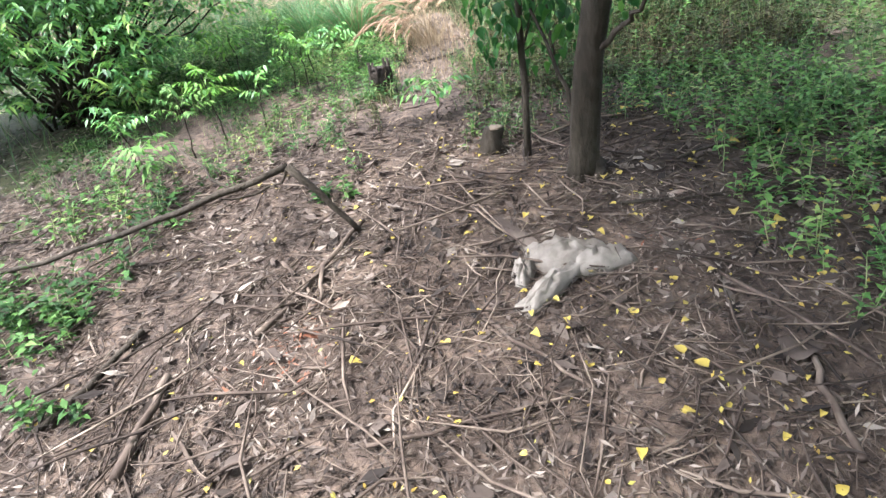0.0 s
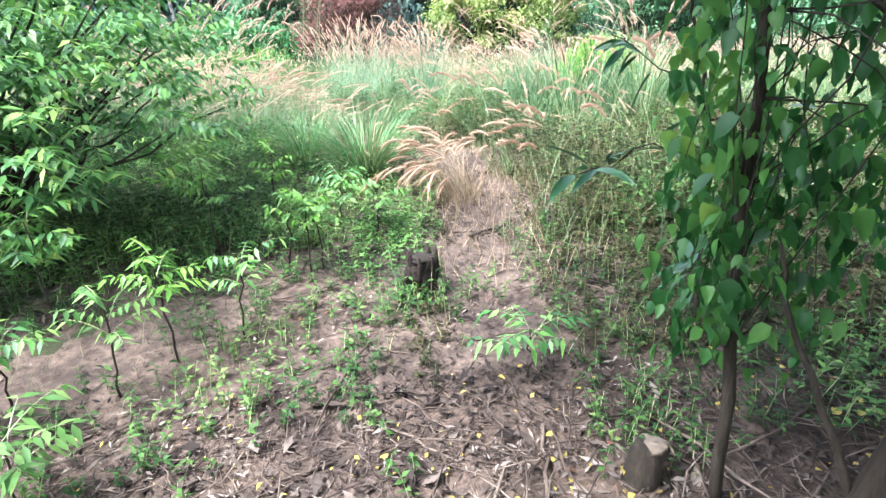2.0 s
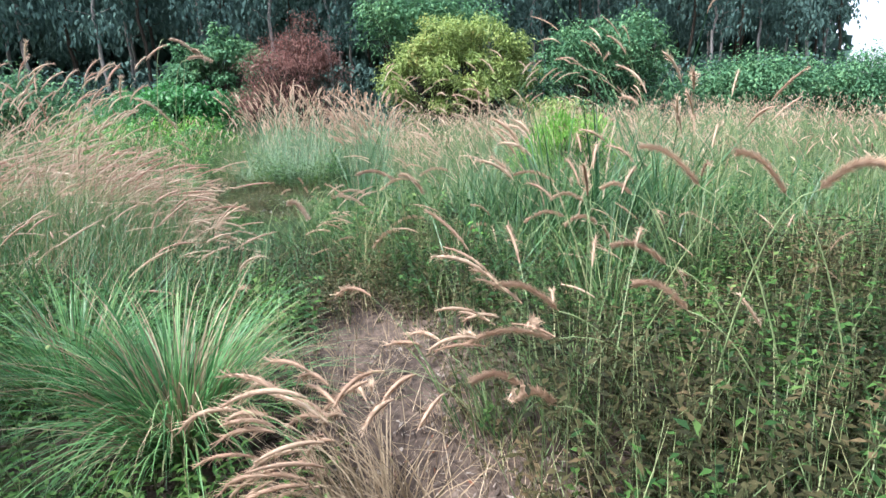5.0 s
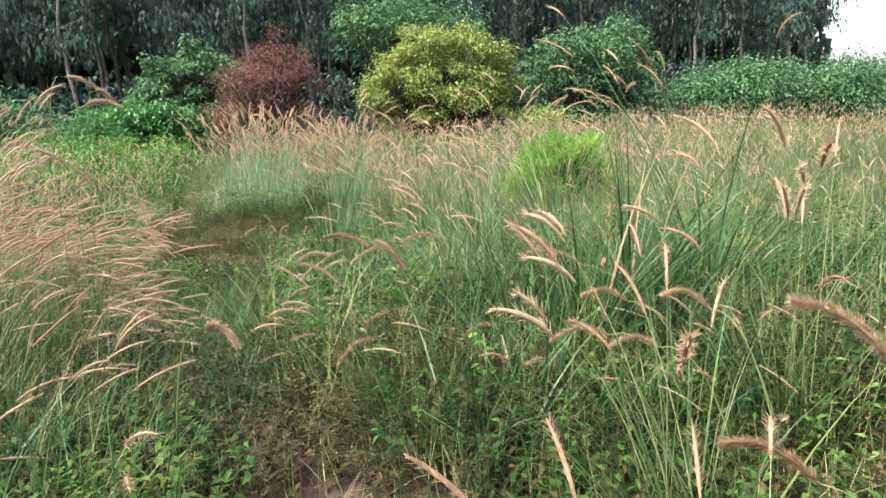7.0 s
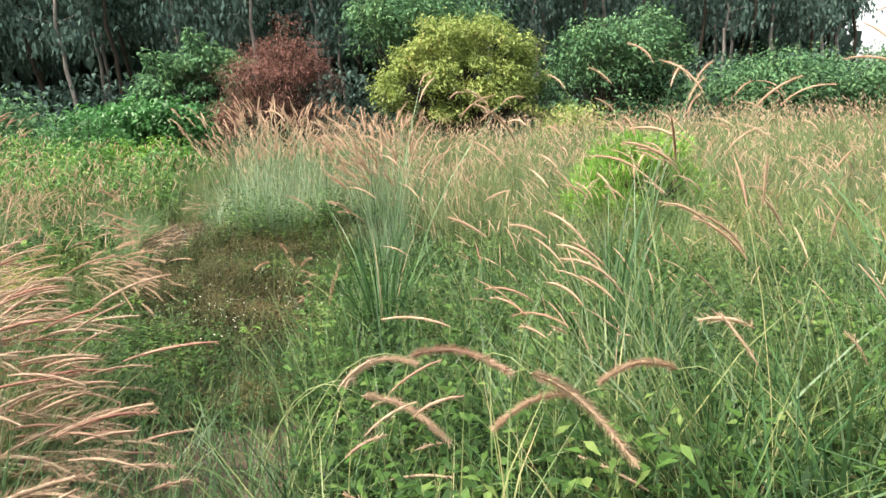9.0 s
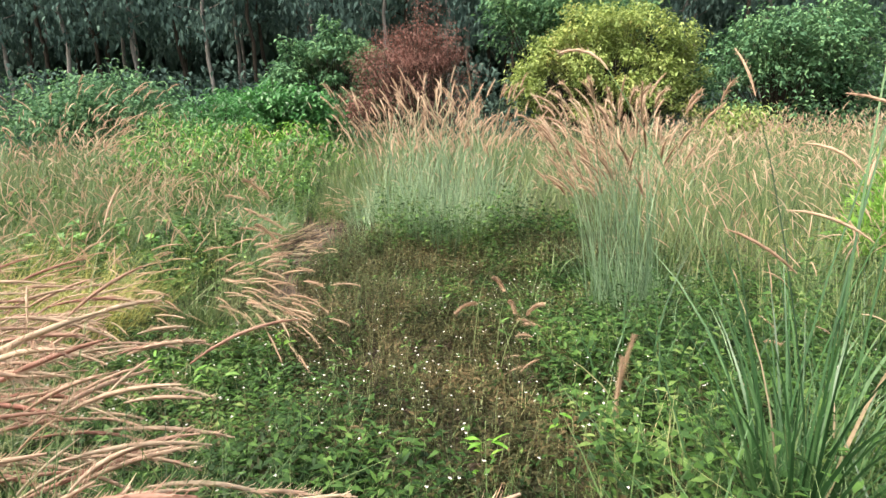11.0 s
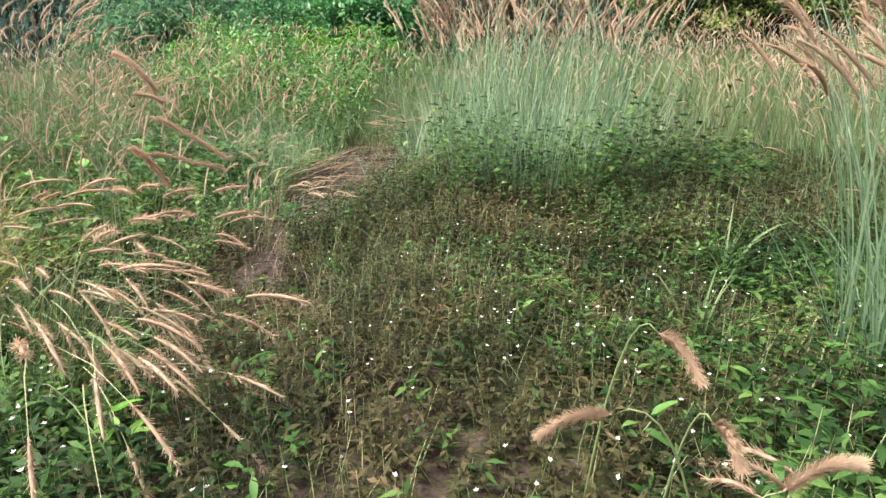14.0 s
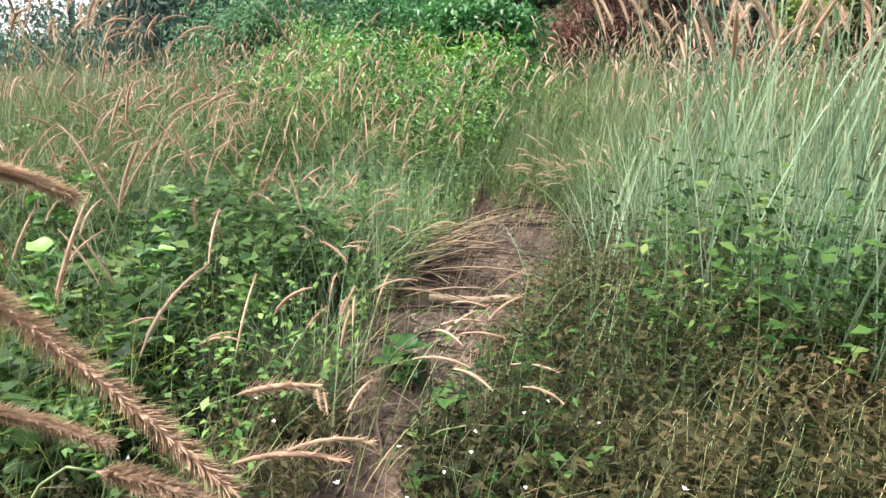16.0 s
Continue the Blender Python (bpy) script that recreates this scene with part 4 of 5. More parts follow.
def plume_clump(x, y, n, L, lean, bend, az0, azs, label, plume=0.16, thick=0.009, pink=False, r=0.15, hair=34, blade_n=160, blade_L=0.6, droop=0.8, name="plume_grass", leaf=M_BLADE, sw=0.0045, stem=M_STEM):
    e = thing(name, x, y, label, "grass", "clumps of plume grass")
    st, hd, bl = Heap(), Heap(), Heap()
    plume, thick, L = plume * 1.3, thick * 1.45, L - plume * 0.25
    a0 = U(0, 6.28, n)
    rr = r * np.sqrt(U(0, 1, n))
    root = np.stack([rr * np.cos(a0), rr * np.sin(a0), np.full(n, -0.02)], -1)
    az = az0 + rng.normal(size=n) * azs
    stalks(st, hd, root, az, L * U(0.65, 1.1, n), np.abs(lean * U(0.4, 1.4, n)), bend * U(0.5, 1.4, n), plume * U(0.7, 1.25, n), thick * U(0.8, 1.2, n), hair, 5, 6, sw, droop * U(0.5, 1.4, n))
    a1 = U(0, 6.28, blade_n)
    rb = r * 1.2 * np.sqrt(U(0, 1, blade_n))
    blades(bl, np.stack([rb * np.cos(a1), rb * np.sin(a1), np.full(blade_n, -0.02)], -1), np.where(U(0, 1, blade_n) < 0.5, a1, az0 + U(-1, 1, blade_n)), blade_L * U(0.5, 1.2, blade_n), U(0.004, 0.011, blade_n), np.abs(lean) * U(0.2, 1.2, blade_n) + U(0, 0.25, blade_n), U(0.2, 1.3, blade_n), 5)
    part("branchwork", st, [stem], e)
    part("seed_head_spray", hd, [M_PINK if pink else M_PLUME], e)
    part("leaf_tuft", bl, [leaf], e)
    return e


plume_clump(0.14, 5.9, 44, 0.66, 0.28, 1.5, 2.9, 0.6, "arching clump of pale plume grass by the trodden way", 0.17, 0.011, blade_n=160, blade_L=0.4, leaf=M_DRY, droop=1.1, stem=M_DRY)
plume_clump(0.62, 6.35, 10, 0.7, 0.35, 1.2, 2.9, 0.8, "arching clump of pale plume grass by the trodden way", 0.17, 0.012, blade_n=80, blade_L=0.4, droop=1.0)
plume_clump(0.95, 6.3, 16, 0.85, 0.35, 0.7, 2.6, 1.0, "thin clump of plume grass among dark weeds", 0.16, 0.010, blade_n=90)
plume_clump(1.35, 6.9, 14, 1.25, 0.18, 0.5, 2.2, 1.5, "tall sparse plume grass with upright stems", 0.16, 0.010, blade_n=80, blade_L=0.9)
plume_clump(2.2, 7.4, 16, 1.35, 0.15, 0.5, 2.8, 1.5, "tall sparse plume grass with upright stems", 0.18, 0.010, blade_n=80, blade_L=0.9)
plume_clump(1.25, 9.4, 12, 1.35, 0.35, 0.75, 2.5, 0.5, "tall clump of plume grass leaning over the way", 0.17, 0.008, blade_n=160, blade_L=1.0)
plume_clump(2.1, 9.6, 10, 1.75, 0.25, 0.6, 2.9, 0.6, "very tall plume grass with arching stems", 0.18, 0.009, blade_n=160, blade_L=1.1)
for x, y, n, L in ((-2.3, 10.5, 24, 1.2), (-2.65, 10.9, 30, 1.3), (-3.15, 11.2, 34, 1.5), (-2.95, 11.6, 30, 1.35), (-3.4, 11.9, 30, 1.5), (-3.8, 11.8, 34, 1.7), (-3.7, 10.8, 36, 1.5), (-4.2, 11.9, 44, 1.7), (-4.5, 11.2, 40, 1.5), (-5.2, 11.9, 40, 1.7), (-4.4, 12.5, 40, 1.5), (-5.0, 12.8, 40, 1.7), (-3.8, 12.9, 34, 1.15), (-4.4, 13.6, 34, 1.15), (-5.0, 13.7, 34, 1.3)):
    plume_clump(x, y, n, L, 0.38, 1.15, 0.1, 0.45, "clump of pink plume grass bowed sideways by its heads", 0.27, 0.011, True, 0.45, 40, 300, L * 0.62, 0.5)
for x, y, n in ((-4.3, 15.3, 16), (-4.9, 16.2, 22), (-6.4, 15.8, 26), (-5.4, 15.4, 22), (-4.6, 14.7, 14), (-5.9, 14.6, 22)):
    plume_clump(x, y, n, 1.1, 0.55, 1.2, 0.1, 0.4, "clump of yellowish grass bowed sideways", 0.20, 0.010, False, 0.42, 24, 360, 0.9, 0.5, leaf=M_STRAW)
for x, y, n in ((-2.0, 9.5, 8), (-2.6, 10.2, 13), (-3.1, 10.4, 17), (-3.6, 10.9, 18), (-4.3, 10.6, 20), (-3.0, 11.3, 16)):
    plume_clump(x, y, n, 1.95, 0.11, 0.45, 0.3, 0.9, "tall pink plume grass standing over bowed neighbours", 0.2, 0.010, True, 0.3, 34, 60, 1.0, 0.9)
for x, y, n in ((-2.35, 11.3, 26), (-2.0, 10.6, 24), (-1.75, 9.95, 22), (-2.15, 10.95, 20), (-1.9, 10.4, 22)):
    plume_clump(x, y, n, 0.8, 0.75, 1.1, 0.05, 0.4, "clump of pink plume grass bowed sideways by its heads", 0.21, 0.011, True, 0.3, 42, 190, 0.6, 0.5)
for x, y in ((-1.95, 10.35), (-2.25, 10.9), (-1.75, 9.85)):
    plume_clump(x, y, 6, 0.85, 0.75, 0.9, 0.0, 0.4, "few large rosy plumes bowed over the way", 0.27, 0.013, True, 0.15, 90, 20, 0.5, 0.8)
plume_clump(-0.25, 9.9, 9, 0.75, 0.5, 0.8, 0.3, 0.6, "sparse pink plume grass beside the way", 0.18, 0.009, True, 0.2, 40, 60, 0.5)
plume_clump(0.55, 8.8, 10, 0.7, 0.7, 0.8, 2.9, 0.4, "sparse pale plume grass beside the way", 0.17, 0.009, False, 0.2, 40, 90, 0.6)
# Upright clumps by the far stretch of the way.
plume_clump(-0.95, 19.7, 240, 2.4, 0.2, 0.3, 1.6, 2.0, "dense upright clump of plume grass with blue-green stems", 0.22, 0.016, False, 1.15, 18, 850, 1.5, 0.4, leaf=M_BLUE, sw=0.011, stem=M_BLUE)
plume_clump(0.85, 15.75, 135, 2.15, 0.17, 0.38, 2.7, 1.3, "upright clump of plume grass with arching outer stems", 0.21, 0.014, False, 0.38, 30, 170, 1.05, 0.7, leaf=M_BLUE, sw=0.009, stem=M_BLUE)
plume_clump(-3.4, 15.5, 48, 1.25, 0.42, 1.6, -0.25, 0.35, "clump of plume grass bowed low over the weeds", 0.18, 0.009, False, 0.22, 40, 240, 0.6, 0.5)
plume_clump(-2.95, 15.1, 26, 1.2, 0.5, 1.5, -0.4, 0.3, "clump of plume grass bowed low over the weeds", 0.19, 0.011, False, 0.2, 50, 160, 0.6, 0.5, sw=0.006)
plume_clump(-5.6, 18.3, 60, 1.45, 0.3, 0.5, 0.6, 1.2, "clump of plume grass leaning over green weeds", 0.16, 0.008, False, 0.5, 20, 300, 0.9)
plume_clump(-6.4, 18.9, 95, 2.6, 0.2, 0.5, 0.6, 1.2, "tall clump of plume grass beside yellow grass", 0.2, 0.011, False, 0.5, 20, 300, 1.0)
plume_clump(-3.2, 17.6, 26, 0.75, 0.45, 0.8, 0.5, 1.5, "low plume grass over green weeds", 0.14, 0.008, False, 0.4, 24, 140, 0.5)
plume_clump(-4.1, 18.9, 40, 0.85, 0.4, 0.7, 0.5, 1.5, "low plume grass over green weeds", 0.14, 0.008, False, 0.5, 20, 200, 0.5)
plume_clump(-2.3, 21.3, 50, 0.8, 0.5, 0.8, 2.8, 0.8, "plume grass leaning over bare soil", 0.14, 0.007, False, 0.4, 16, 240, 0.6)
plume_clump(0.0, 14.4, 7, 0.55, 0.8, 0.8, 3.0, 0.6, "few plume heads bowed over flowering weeds", 0.13, 0.010, False, 0.2, 44, 40, 0.4)
plume_clump(0.75, 14.15, 8, 0.7, 0.6, 1.2, -1.2, 0.7, "few plume heads bowed over flowering weeds", 0.15, 0.010, False, 0.2, 44, 50, 0.5)
plume_clump(1.9, 17.5, 90, 1.8, 0.22, 0.4, 2.6, 1.5, "upright clump of plume grass in the field", 0.16, 0.008, False, 0.5, 14, 350, 1.0)

# Large plumes that hang into the way near its end, each on its own stalk.
def hanging_plume(root, start, end, thick, bow=0.012, m=M_PLUME):
    e = thing("plume_grass", root[0], root[1], "single large pink plume hanging into the way", "grass", "clumps of plume grass")
    o = np.array(e.location)
    s, hd = Heap(), Heap()
    r0, a, b = np.array([root[0], root[1], o[2]]), np.array(start), np.array(end)
    u = np.linspace(0, 1, 9)[:, None]
    mid = a - (b - a) * 0.9 + np.array([0, 0, 0.05])
    tube(s, (1 - u) ** 2 * r0 + 2 * u * (1 - u) * mid + u ** 2 * a - o, [0.004, 0.002], 5)
    u = np.linspace(0, 1, 8)[:, None]
    p = (a + (b - a) * u + np.array([0, 0, bow]) * np.sin(np.pi * u) - o)[None]
    spindles(hd, p, np.array([thick * 0.45]), 6)
    bristles(hd, p, np.array([thick]), 1800, 0, 0.085)
    part("stalk", s, [M_STEM], e)
    part("seed_head", hd, [m], e)


for root, start, end, thick in (((-3.25, 15.95), (-3.05, 16.18, 1.83), (-2.62, 16.17, 1.59), 0.014), ((-3.3, 16.2), (-3.12, 16.17, 1.62), (-2.88, 16.22, 1.57), 0.01), ((-3.15, 16.0), (-2.86, 16.17, 1.57), (-2.68, 16.21, 1.52), 0.011), ((-3.6, 16.4), (-3.3, 16.38, 1.94), (-3.11, 16.42, 1.89), 0.011)):
    hanging_plume(root, start, end, thick)
for x, y, z in ((-1.06, 9.52, 2.95), (-1.24, 9.58, 3.05), (-1.05, 9.29, 2.85)):
    hanging_plume((x - U(0.05, 0.3), y + U(-0.1, 0.2)), (x, y, z), (x + U(0.10, 0.2), y + U(-0.08, 0.08), z + U(-0.12, 0.06)), 0.011, 0.03, M_PINK)
def arched_plume(start, end, thick, m=M_PLUME, bow=0.05):
    """One plume whose stalk rises from behind its start."""
    dx, dy = start[0] - end[0], start[1] - end[1]
    hanging_plume((start[0] + 1.6 * dx, start[1] + 1.6 * dy), start, end, thick, bow, m)


# Plumes over the first climb.
for start, end in (((0.85, 6.27, 1.43), (0.51, 6.36, 1.41)), ((0.92, 6.39, 1.50), (0.68, 6.50, 1.60)), ((1.52, 6.58, 1.60), (1.31, 6.72, 1.68)), ((1.41, 6.24, 1.50), (1.24, 6.38, 1.59)), ((1.45, 5.71, 2.04), (1.60, 5.60, 2.10)), ((1.54, 6.40, 1.98), (1.34, 6.54, 2.15)),
                   ((0.69, 6.15, 1.29), (0.50, 6.21, 1.32)), ((0.76, 6.0, 1.29), (0.62, 6.06, 1.30)), ((1.78, 6.2, 1.95), (1.62, 6.3, 2.12))):
    arched_plume(start, end, 0.0125)
# Plumes over the brow.
for start, end in (((1.65, 8.28, 1.82), (1.37, 8.43, 1.88)), ((1.68, 7.85, 1.73), (1.49, 7.97, 1.74)), ((1.44, 7.59, 1.68), (1.21, 7.70, 1.64)), ((1.60, 7.46, 1.65), (1.43, 7.57, 1.63)), ((1.78, 7.39, 1.82), (1.65, 7.53, 1.85)), ((0.71, 8.62, 1.56), (0.42, 8.62, 1.49)),
                   ((0.48, 8.30, 1.53), (0.27, 8.26, 1.43)), ((1.05, 9.28, 1.86), (0.78, 9.32, 1.83)), ((0.72, 9.32, 1.80), (0.42, 9.33, 1.72)), ((1.14, 8.27, 1.53), (0.93, 8.30, 1.45))):
    arched_plume(start, end, 0.011)
for start, end in (((-0.27, 7.92, 1.81), (-0.14, 7.91, 1.72)), ((-1.75, 10.15, 2.62), (-1.42, 10.25, 2.32)), ((0.04, 9.9, 1.63), (0.37, 9.75, 1.44)), ((-0.01, 10.24, 1.56), (0.32, 10.18, 1.61)), ((0.22, 9.76, 1.83), (0.58, 9.55, 1.79)), ((0.60, 9.45, 1.84), (0.77, 9.04, 1.70))):
    arched_plume(start, end, 0.0135, M_PINK, 0.06)
# Plumes over the flowering weeds and beside the far stretch.
for start, end in (((-0.14, 13.06, 0.95), (-0.04, 13.25, 1.31)), ((-0.10, 13.16, 1.08), (0.03, 13.27, 1.43)), ((-0.41, 14.29, 1.21), (-0.28, 14.28, 1.30)), ((-0.64, 14.53, 1.45), (-0.55, 14.45, 1.36)), ((-0.75, 14.44, 1.27), (-0.93, 14.42, 1.20)), ((-0.53, 14.40, 1.29), (-0.48, 14.33, 1.22)),
                   ((-2.9, 15.75, 2.16), (-2.6, 15.6, 1.98)), ((-2.75, 15.55, 1.75), (-2.52, 15.45, 1.60))):
    arched_plume(start, end, 0.012, M_PLUME, 0.03)
plume_clump(-3.55, 16.6, 6, 0.9, 0.45, 0.9, 0.1, 0.5, "few large plumes bowed beside the way", 0.21, 0.012, False, 0.18, 60, 60, 0.6)
for x, y, n, L in ((1.75, 10.6, 16, 2.0), (2.7, 10.9, 16, 2.1), (0.9, 11.6, 8, 1.8), (3.3, 9.3, 8, 2.0), (-2.6, 12.0, 8, 1.7), (4.4, 11.5, 18, 2.0)):
    plume_clump(x, y, n, L, 0.28, 0.45, 2.6, 0.8, "very tall sparse grass with arching pale stems", 0.18, 0.008, False, 0.3, 22, 60, 1.2)

for x, y in ((0.30, 12.25), (1.77, 11.04), (2.86, 8.80)):
    plume_clump(x, y, 10 if x > 2 else 12, 2.6 if x > 2 else 2.3, 0.2, 0.6, 2.4 if x > 2 else 0.6, 1.2 if x > 2 else 0.8, "very tall coarse grass with thick green stalks", 0.2, 0.009, False, 0.16, 26, 46, 1.2, 0.9, leaf=M_COARSE, sw=0.011, stem=M_COARSE)

tussock(0.32, 12.25, 90, 1.35, 0.022, "tall coarse green grass tuft in the field", M_COARSE, 0.05, 0.6)
tussock(1.75, 11.1, 80, 1.3, 0.022, "tall coarse green grass tuft in the field", M_COARSE, 0.05, 0.7)
tussock(2.85, 8.85, 80, 1.4, 0.022, "tall coarse green grass tuft in the field", M_COARSE, 0.05, 0.8)

# The massed grass: blades and stems by zones.
gb, gs, gp, gp2 = Heap(), Heap(), Heap(), Heap()


def mass(n, x0, x1, y0, y1, L, W, lean, bend, keep=None, az0=None, azs=6.3, segs=3, heap=None):
    x, y = sow(n, x0, x1, y0, y1, keep)
    k = len(x)
    az = U(0, 6.28, k) if az0 is None else az0 + rng.normal(size=k) * azs
    blades(heap or gb, on_ground(x, y, -0.02), az, L * patchy(x, y) * U(0.5, 1.2, k), W * U(0.6, 1.3, k), U(0, lean, k), U(0.1, bend, k), segs)


def heads(n, x0, x1, y0, y1, L, lean, bend, plume, thick, keep=None, az0=0.4, azs=0.9, hair=0, pink=0.5, sides=4, kp=5, sw=0.004):
    if hair:
        plume, thick, L, hair = plume * 1.35, thick * 1.1, L - plume * 0.3, int(hair * 0.8) + 3
    x, y = sow(n, x0, x1, y0, y1, keep)
    k = len(x)
    pk = U(0, 1, k) < pink
    for sel, hd in ((pk, gp2), (~pk, gp)):
        m = int(sel.sum())
        if m:
            stalks(gs, hd, on_ground(x[sel], y[sel], -0.02), az0 + rng.normal(size=m) * azs, L * patchy(x[sel], y[sel], 0.6, 1.25) * U(0.6, 1.15, m), np.abs(rng.normal(size=m)) * lean, U(0.2, 1.2, m) * bend, plume * U(0.7, 1.2, m), thick * U(0.8, 1.2, m), hair, sides, 4, sw, U(0.1, 0.9, m), kp)


# left of the way, crest
mass(12000, -6, 0.2, 9.5, 11.8, 0.9, 0.007, 0.8, 1.1, lambda x, y: x < line_x(y) - 0.6)
heads(900, -6, 0.2, 9.4, 11.5, 0.95, 0.45, 1.0, 0.16, 0.009, lambda x, y: x < line_x(y) - 1.1, hair=10, pink=0.65)
# dark coarse blades at the brow, with few heads
cb = Heap()
mass(3800, -5.5, 0.3, 7.5, 10.2, 0.8, 0.010, 0.8, 1.1, lambda x, y: x < line_x(y) - 0.3, 0.1, 1.6, 5, cb)
mass(900, -3.5, 0.3, 7.5, 9.6, 0.85, 0.006, 1.0, 0.9, lambda x, y: x < line_x(y) - 0.4, 0.1, 0.7, 4)
mass(1500, 0.6, 4.5, 7.4, 10.5, 0.8, 0.015, 0.8, 1.2, lambda x, y: x > line_x(y) + 0.5, None, 1, 5, cb)
mass(1100, -0.4, 4.5, 10.5, 14, 0.8, 0.016, 0.7, 1.2, lambda x, y: x > line_x(y) + 0.9, None, 1, 5, cb)
heads(90, -3.5, 0.1, 7.7, 9.2, 0.95, 0.5, 0.9, 0.2, 0.011, lambda x, y: x < line_x(y) - 0.5, 0.2, 0.6, 40, 0.8)
heads(22, 1.0, 3.4, 7.4, 9.2, 0.7, 0.6, 0.8, 0.17, 0.010, lambda x, y: x > line_x(y) + 0.5, 2.8, 0.7, 40, 0.0)
# right of the way
mass(10000, -0.4, 6.5, 7.6, 14.5, 0.8, 0.009, 0.8, 1.2, lambda x, y: (x > line_x(y) + 0.4) & ((y < 12.6) | (x > 1.8)))
heads(240, 1.0, 6.5, 9.0, 14, 1.0, 0.3, 0.7, 0.15, 0.008, lambda x, y: x > line_x(y) + 1.2, 2.4, 1.2, 14, 0.2)
# ahead of the crest as the field seen from the climb
mass(7000, -1.8, 1.4, 8.0, 12.2, 0.42, 0.009, 0.9, 1.3, heap=cb)
stuff("coarse_grass", cb, [M_COARSE], "dark green coarse grass blades arching over each other", "grass")
mass(1500, -2.0, 0.0, 11.2, 12.6, 0.42, 0.006, 0.7, 1.2)
mass(700, -1.9, 0.4, 12.6, 14.5, 0.3, 0.005, 0.7, 1.2)
# sides
mass(9000, -9, -2.5, 11, 18, 0.75, 0.007, 0.6, 1.0, lambda x, y: x < line_x(y) - 2.2 - 0.3 * np.sin(y))
heads(900, -9, -3.4, 11, 19, 1.0, 0.35, 0.8, 0.15, 0.008, lambda x, y: x < line_x(y) - 2.6, 0.4, 0.9, 12, 0.5)
mass(9000, 2.0, 10, 12.5, 22, 1.05, 0.010, 0.6, 1.0)
heads(1300, 1.2, 10, 14.5, 23, 1.4, 0.25, 0.5, 0.17, 0.009, None, 2.2, 1.5, 6, 0.35)
# the far field
mass(5000, -10.5, -5, 16.8, 23.5, 0.8, 0.010, 0.6, 1.0)
mass(24000, -16, 24, 20.8, 38, 1.15, 0.016, 0.5, 0.9, lambda x, y: ((y > 21.6) | away(x, y, 0.5)) & ((x + 7.5) ** 2 / 30 + (y - 31) ** 2 / 30 > 0.9), segs=3)
heads(7600, -13, 26, 20.5, 38, 1.5, 0.25, 0.5, 0.18, 0.013, lambda x, y: ((y > 22) | away(x, y, 0.6)) & ((x + 7.5) ** 2 / 30 + (y - 31) ** 2 / 30 > 0.8), 1.0, 2.0, 0, 0.5, 3, 3, 0.008)
mass(5000, 8, 30, 10, 24, 0.9, 0.014, 0.4, 0.9, segs=3)
heads(900, 6, 28, 11, 24, 1.15, 0.3, 0.5, 0.16, 0.011, None, 2.0, 2.0, 0, 0.3, 3, 3, 0.007)
mass(3500, -22, -8, 10, 26, 0.9, 0.014, 0.4, 0.9, segs=3)
heads(700, -20, -8, 11, 26, 1.15, 0.3, 0.5, 0.16, 0.011, None, 1.0, 2.0, 0, 0.5, 3, 3, 0.007)
# first climb, right bank
mass(1500, 0.5, 4.5, 4.6, 8, 0.5, 0.006, 0.6, 1.0, lambda x, y: x > line_x(y) + 0.3)
heads(24, 1.0, 4, 5.6, 8, 0.75, 0.3, 0.8, 0.13, 0.009, None, 2.6, 1.2, 26, 0.0)
mass(900, -2.6, 0.4, 3.4, 6.2, 0.2, 0.003, 0.6, 1.0, lambda x, y: away(x, y, 0.4))


# Rough growth around, as far as the place goes on.
mass(5000, -30, -4.6, -12, 11.5, 0.7, 0.014, 0.6, 1.0, lambda x, y: x < -5.6 + 0.8 * np.sin(1.3 * y) + U(-0.6, 0.6, len(x)))
mass(5000, 3.6, 32, -12, 12, 0.7, 0.014, 0.6, 1.0, lambda x, y: x > 4.6 + 0.7 * np.sin(1.7 * y) + U(-0.6, 0.8, len(x)))
mass(4000, -8, 8, -14, -1.2, 0.55, 0.012, 0.6, 1.0, lambda x, y: y < -2.4 + 0.5 * np.sin(x * 1.9) + U(-0.5, 0.5, len(x)))
mass(1600, -9, -2.2, 1.0, 8.5, 0.4, 0.009, 0.6, 1.0, lambda x, y: x < -2.4 + U(-1.2, 0.2, len(x)))
mass(4000, 24, 60, 8, 46, 0.9, 0.022, 0.5, 0.9, segs=2)
mass(4000, -56, -14, 8, 46, 0.9, 0.022, 0.5, 0.9, segs=2)
heads(900, -26, -5, -2, 11.5, 1.0, 0.3, 0.6, 0.16, 0.011, None, 1.0, 2.0, 0, 0.4, 3, 3, 0.007)
heads(900, 5, 28, -2, 12, 1.0, 0.3, 0.6, 0.16, 0.011, None, 1.0, 2.0, 0, 0.3, 3, 3, 0.007)
# green tufts that close the far end of the way
mass(2600, -5.2, -1.6, 21.2, 25.0, 0.8, 0.010, 0.7, 1.1)
mass(700, -3.0, -1.2, 15.8, 18.4, 0.4, 0.006, 0.7, 1.1, lambda x, y: x > line_x(y) + 0.35)

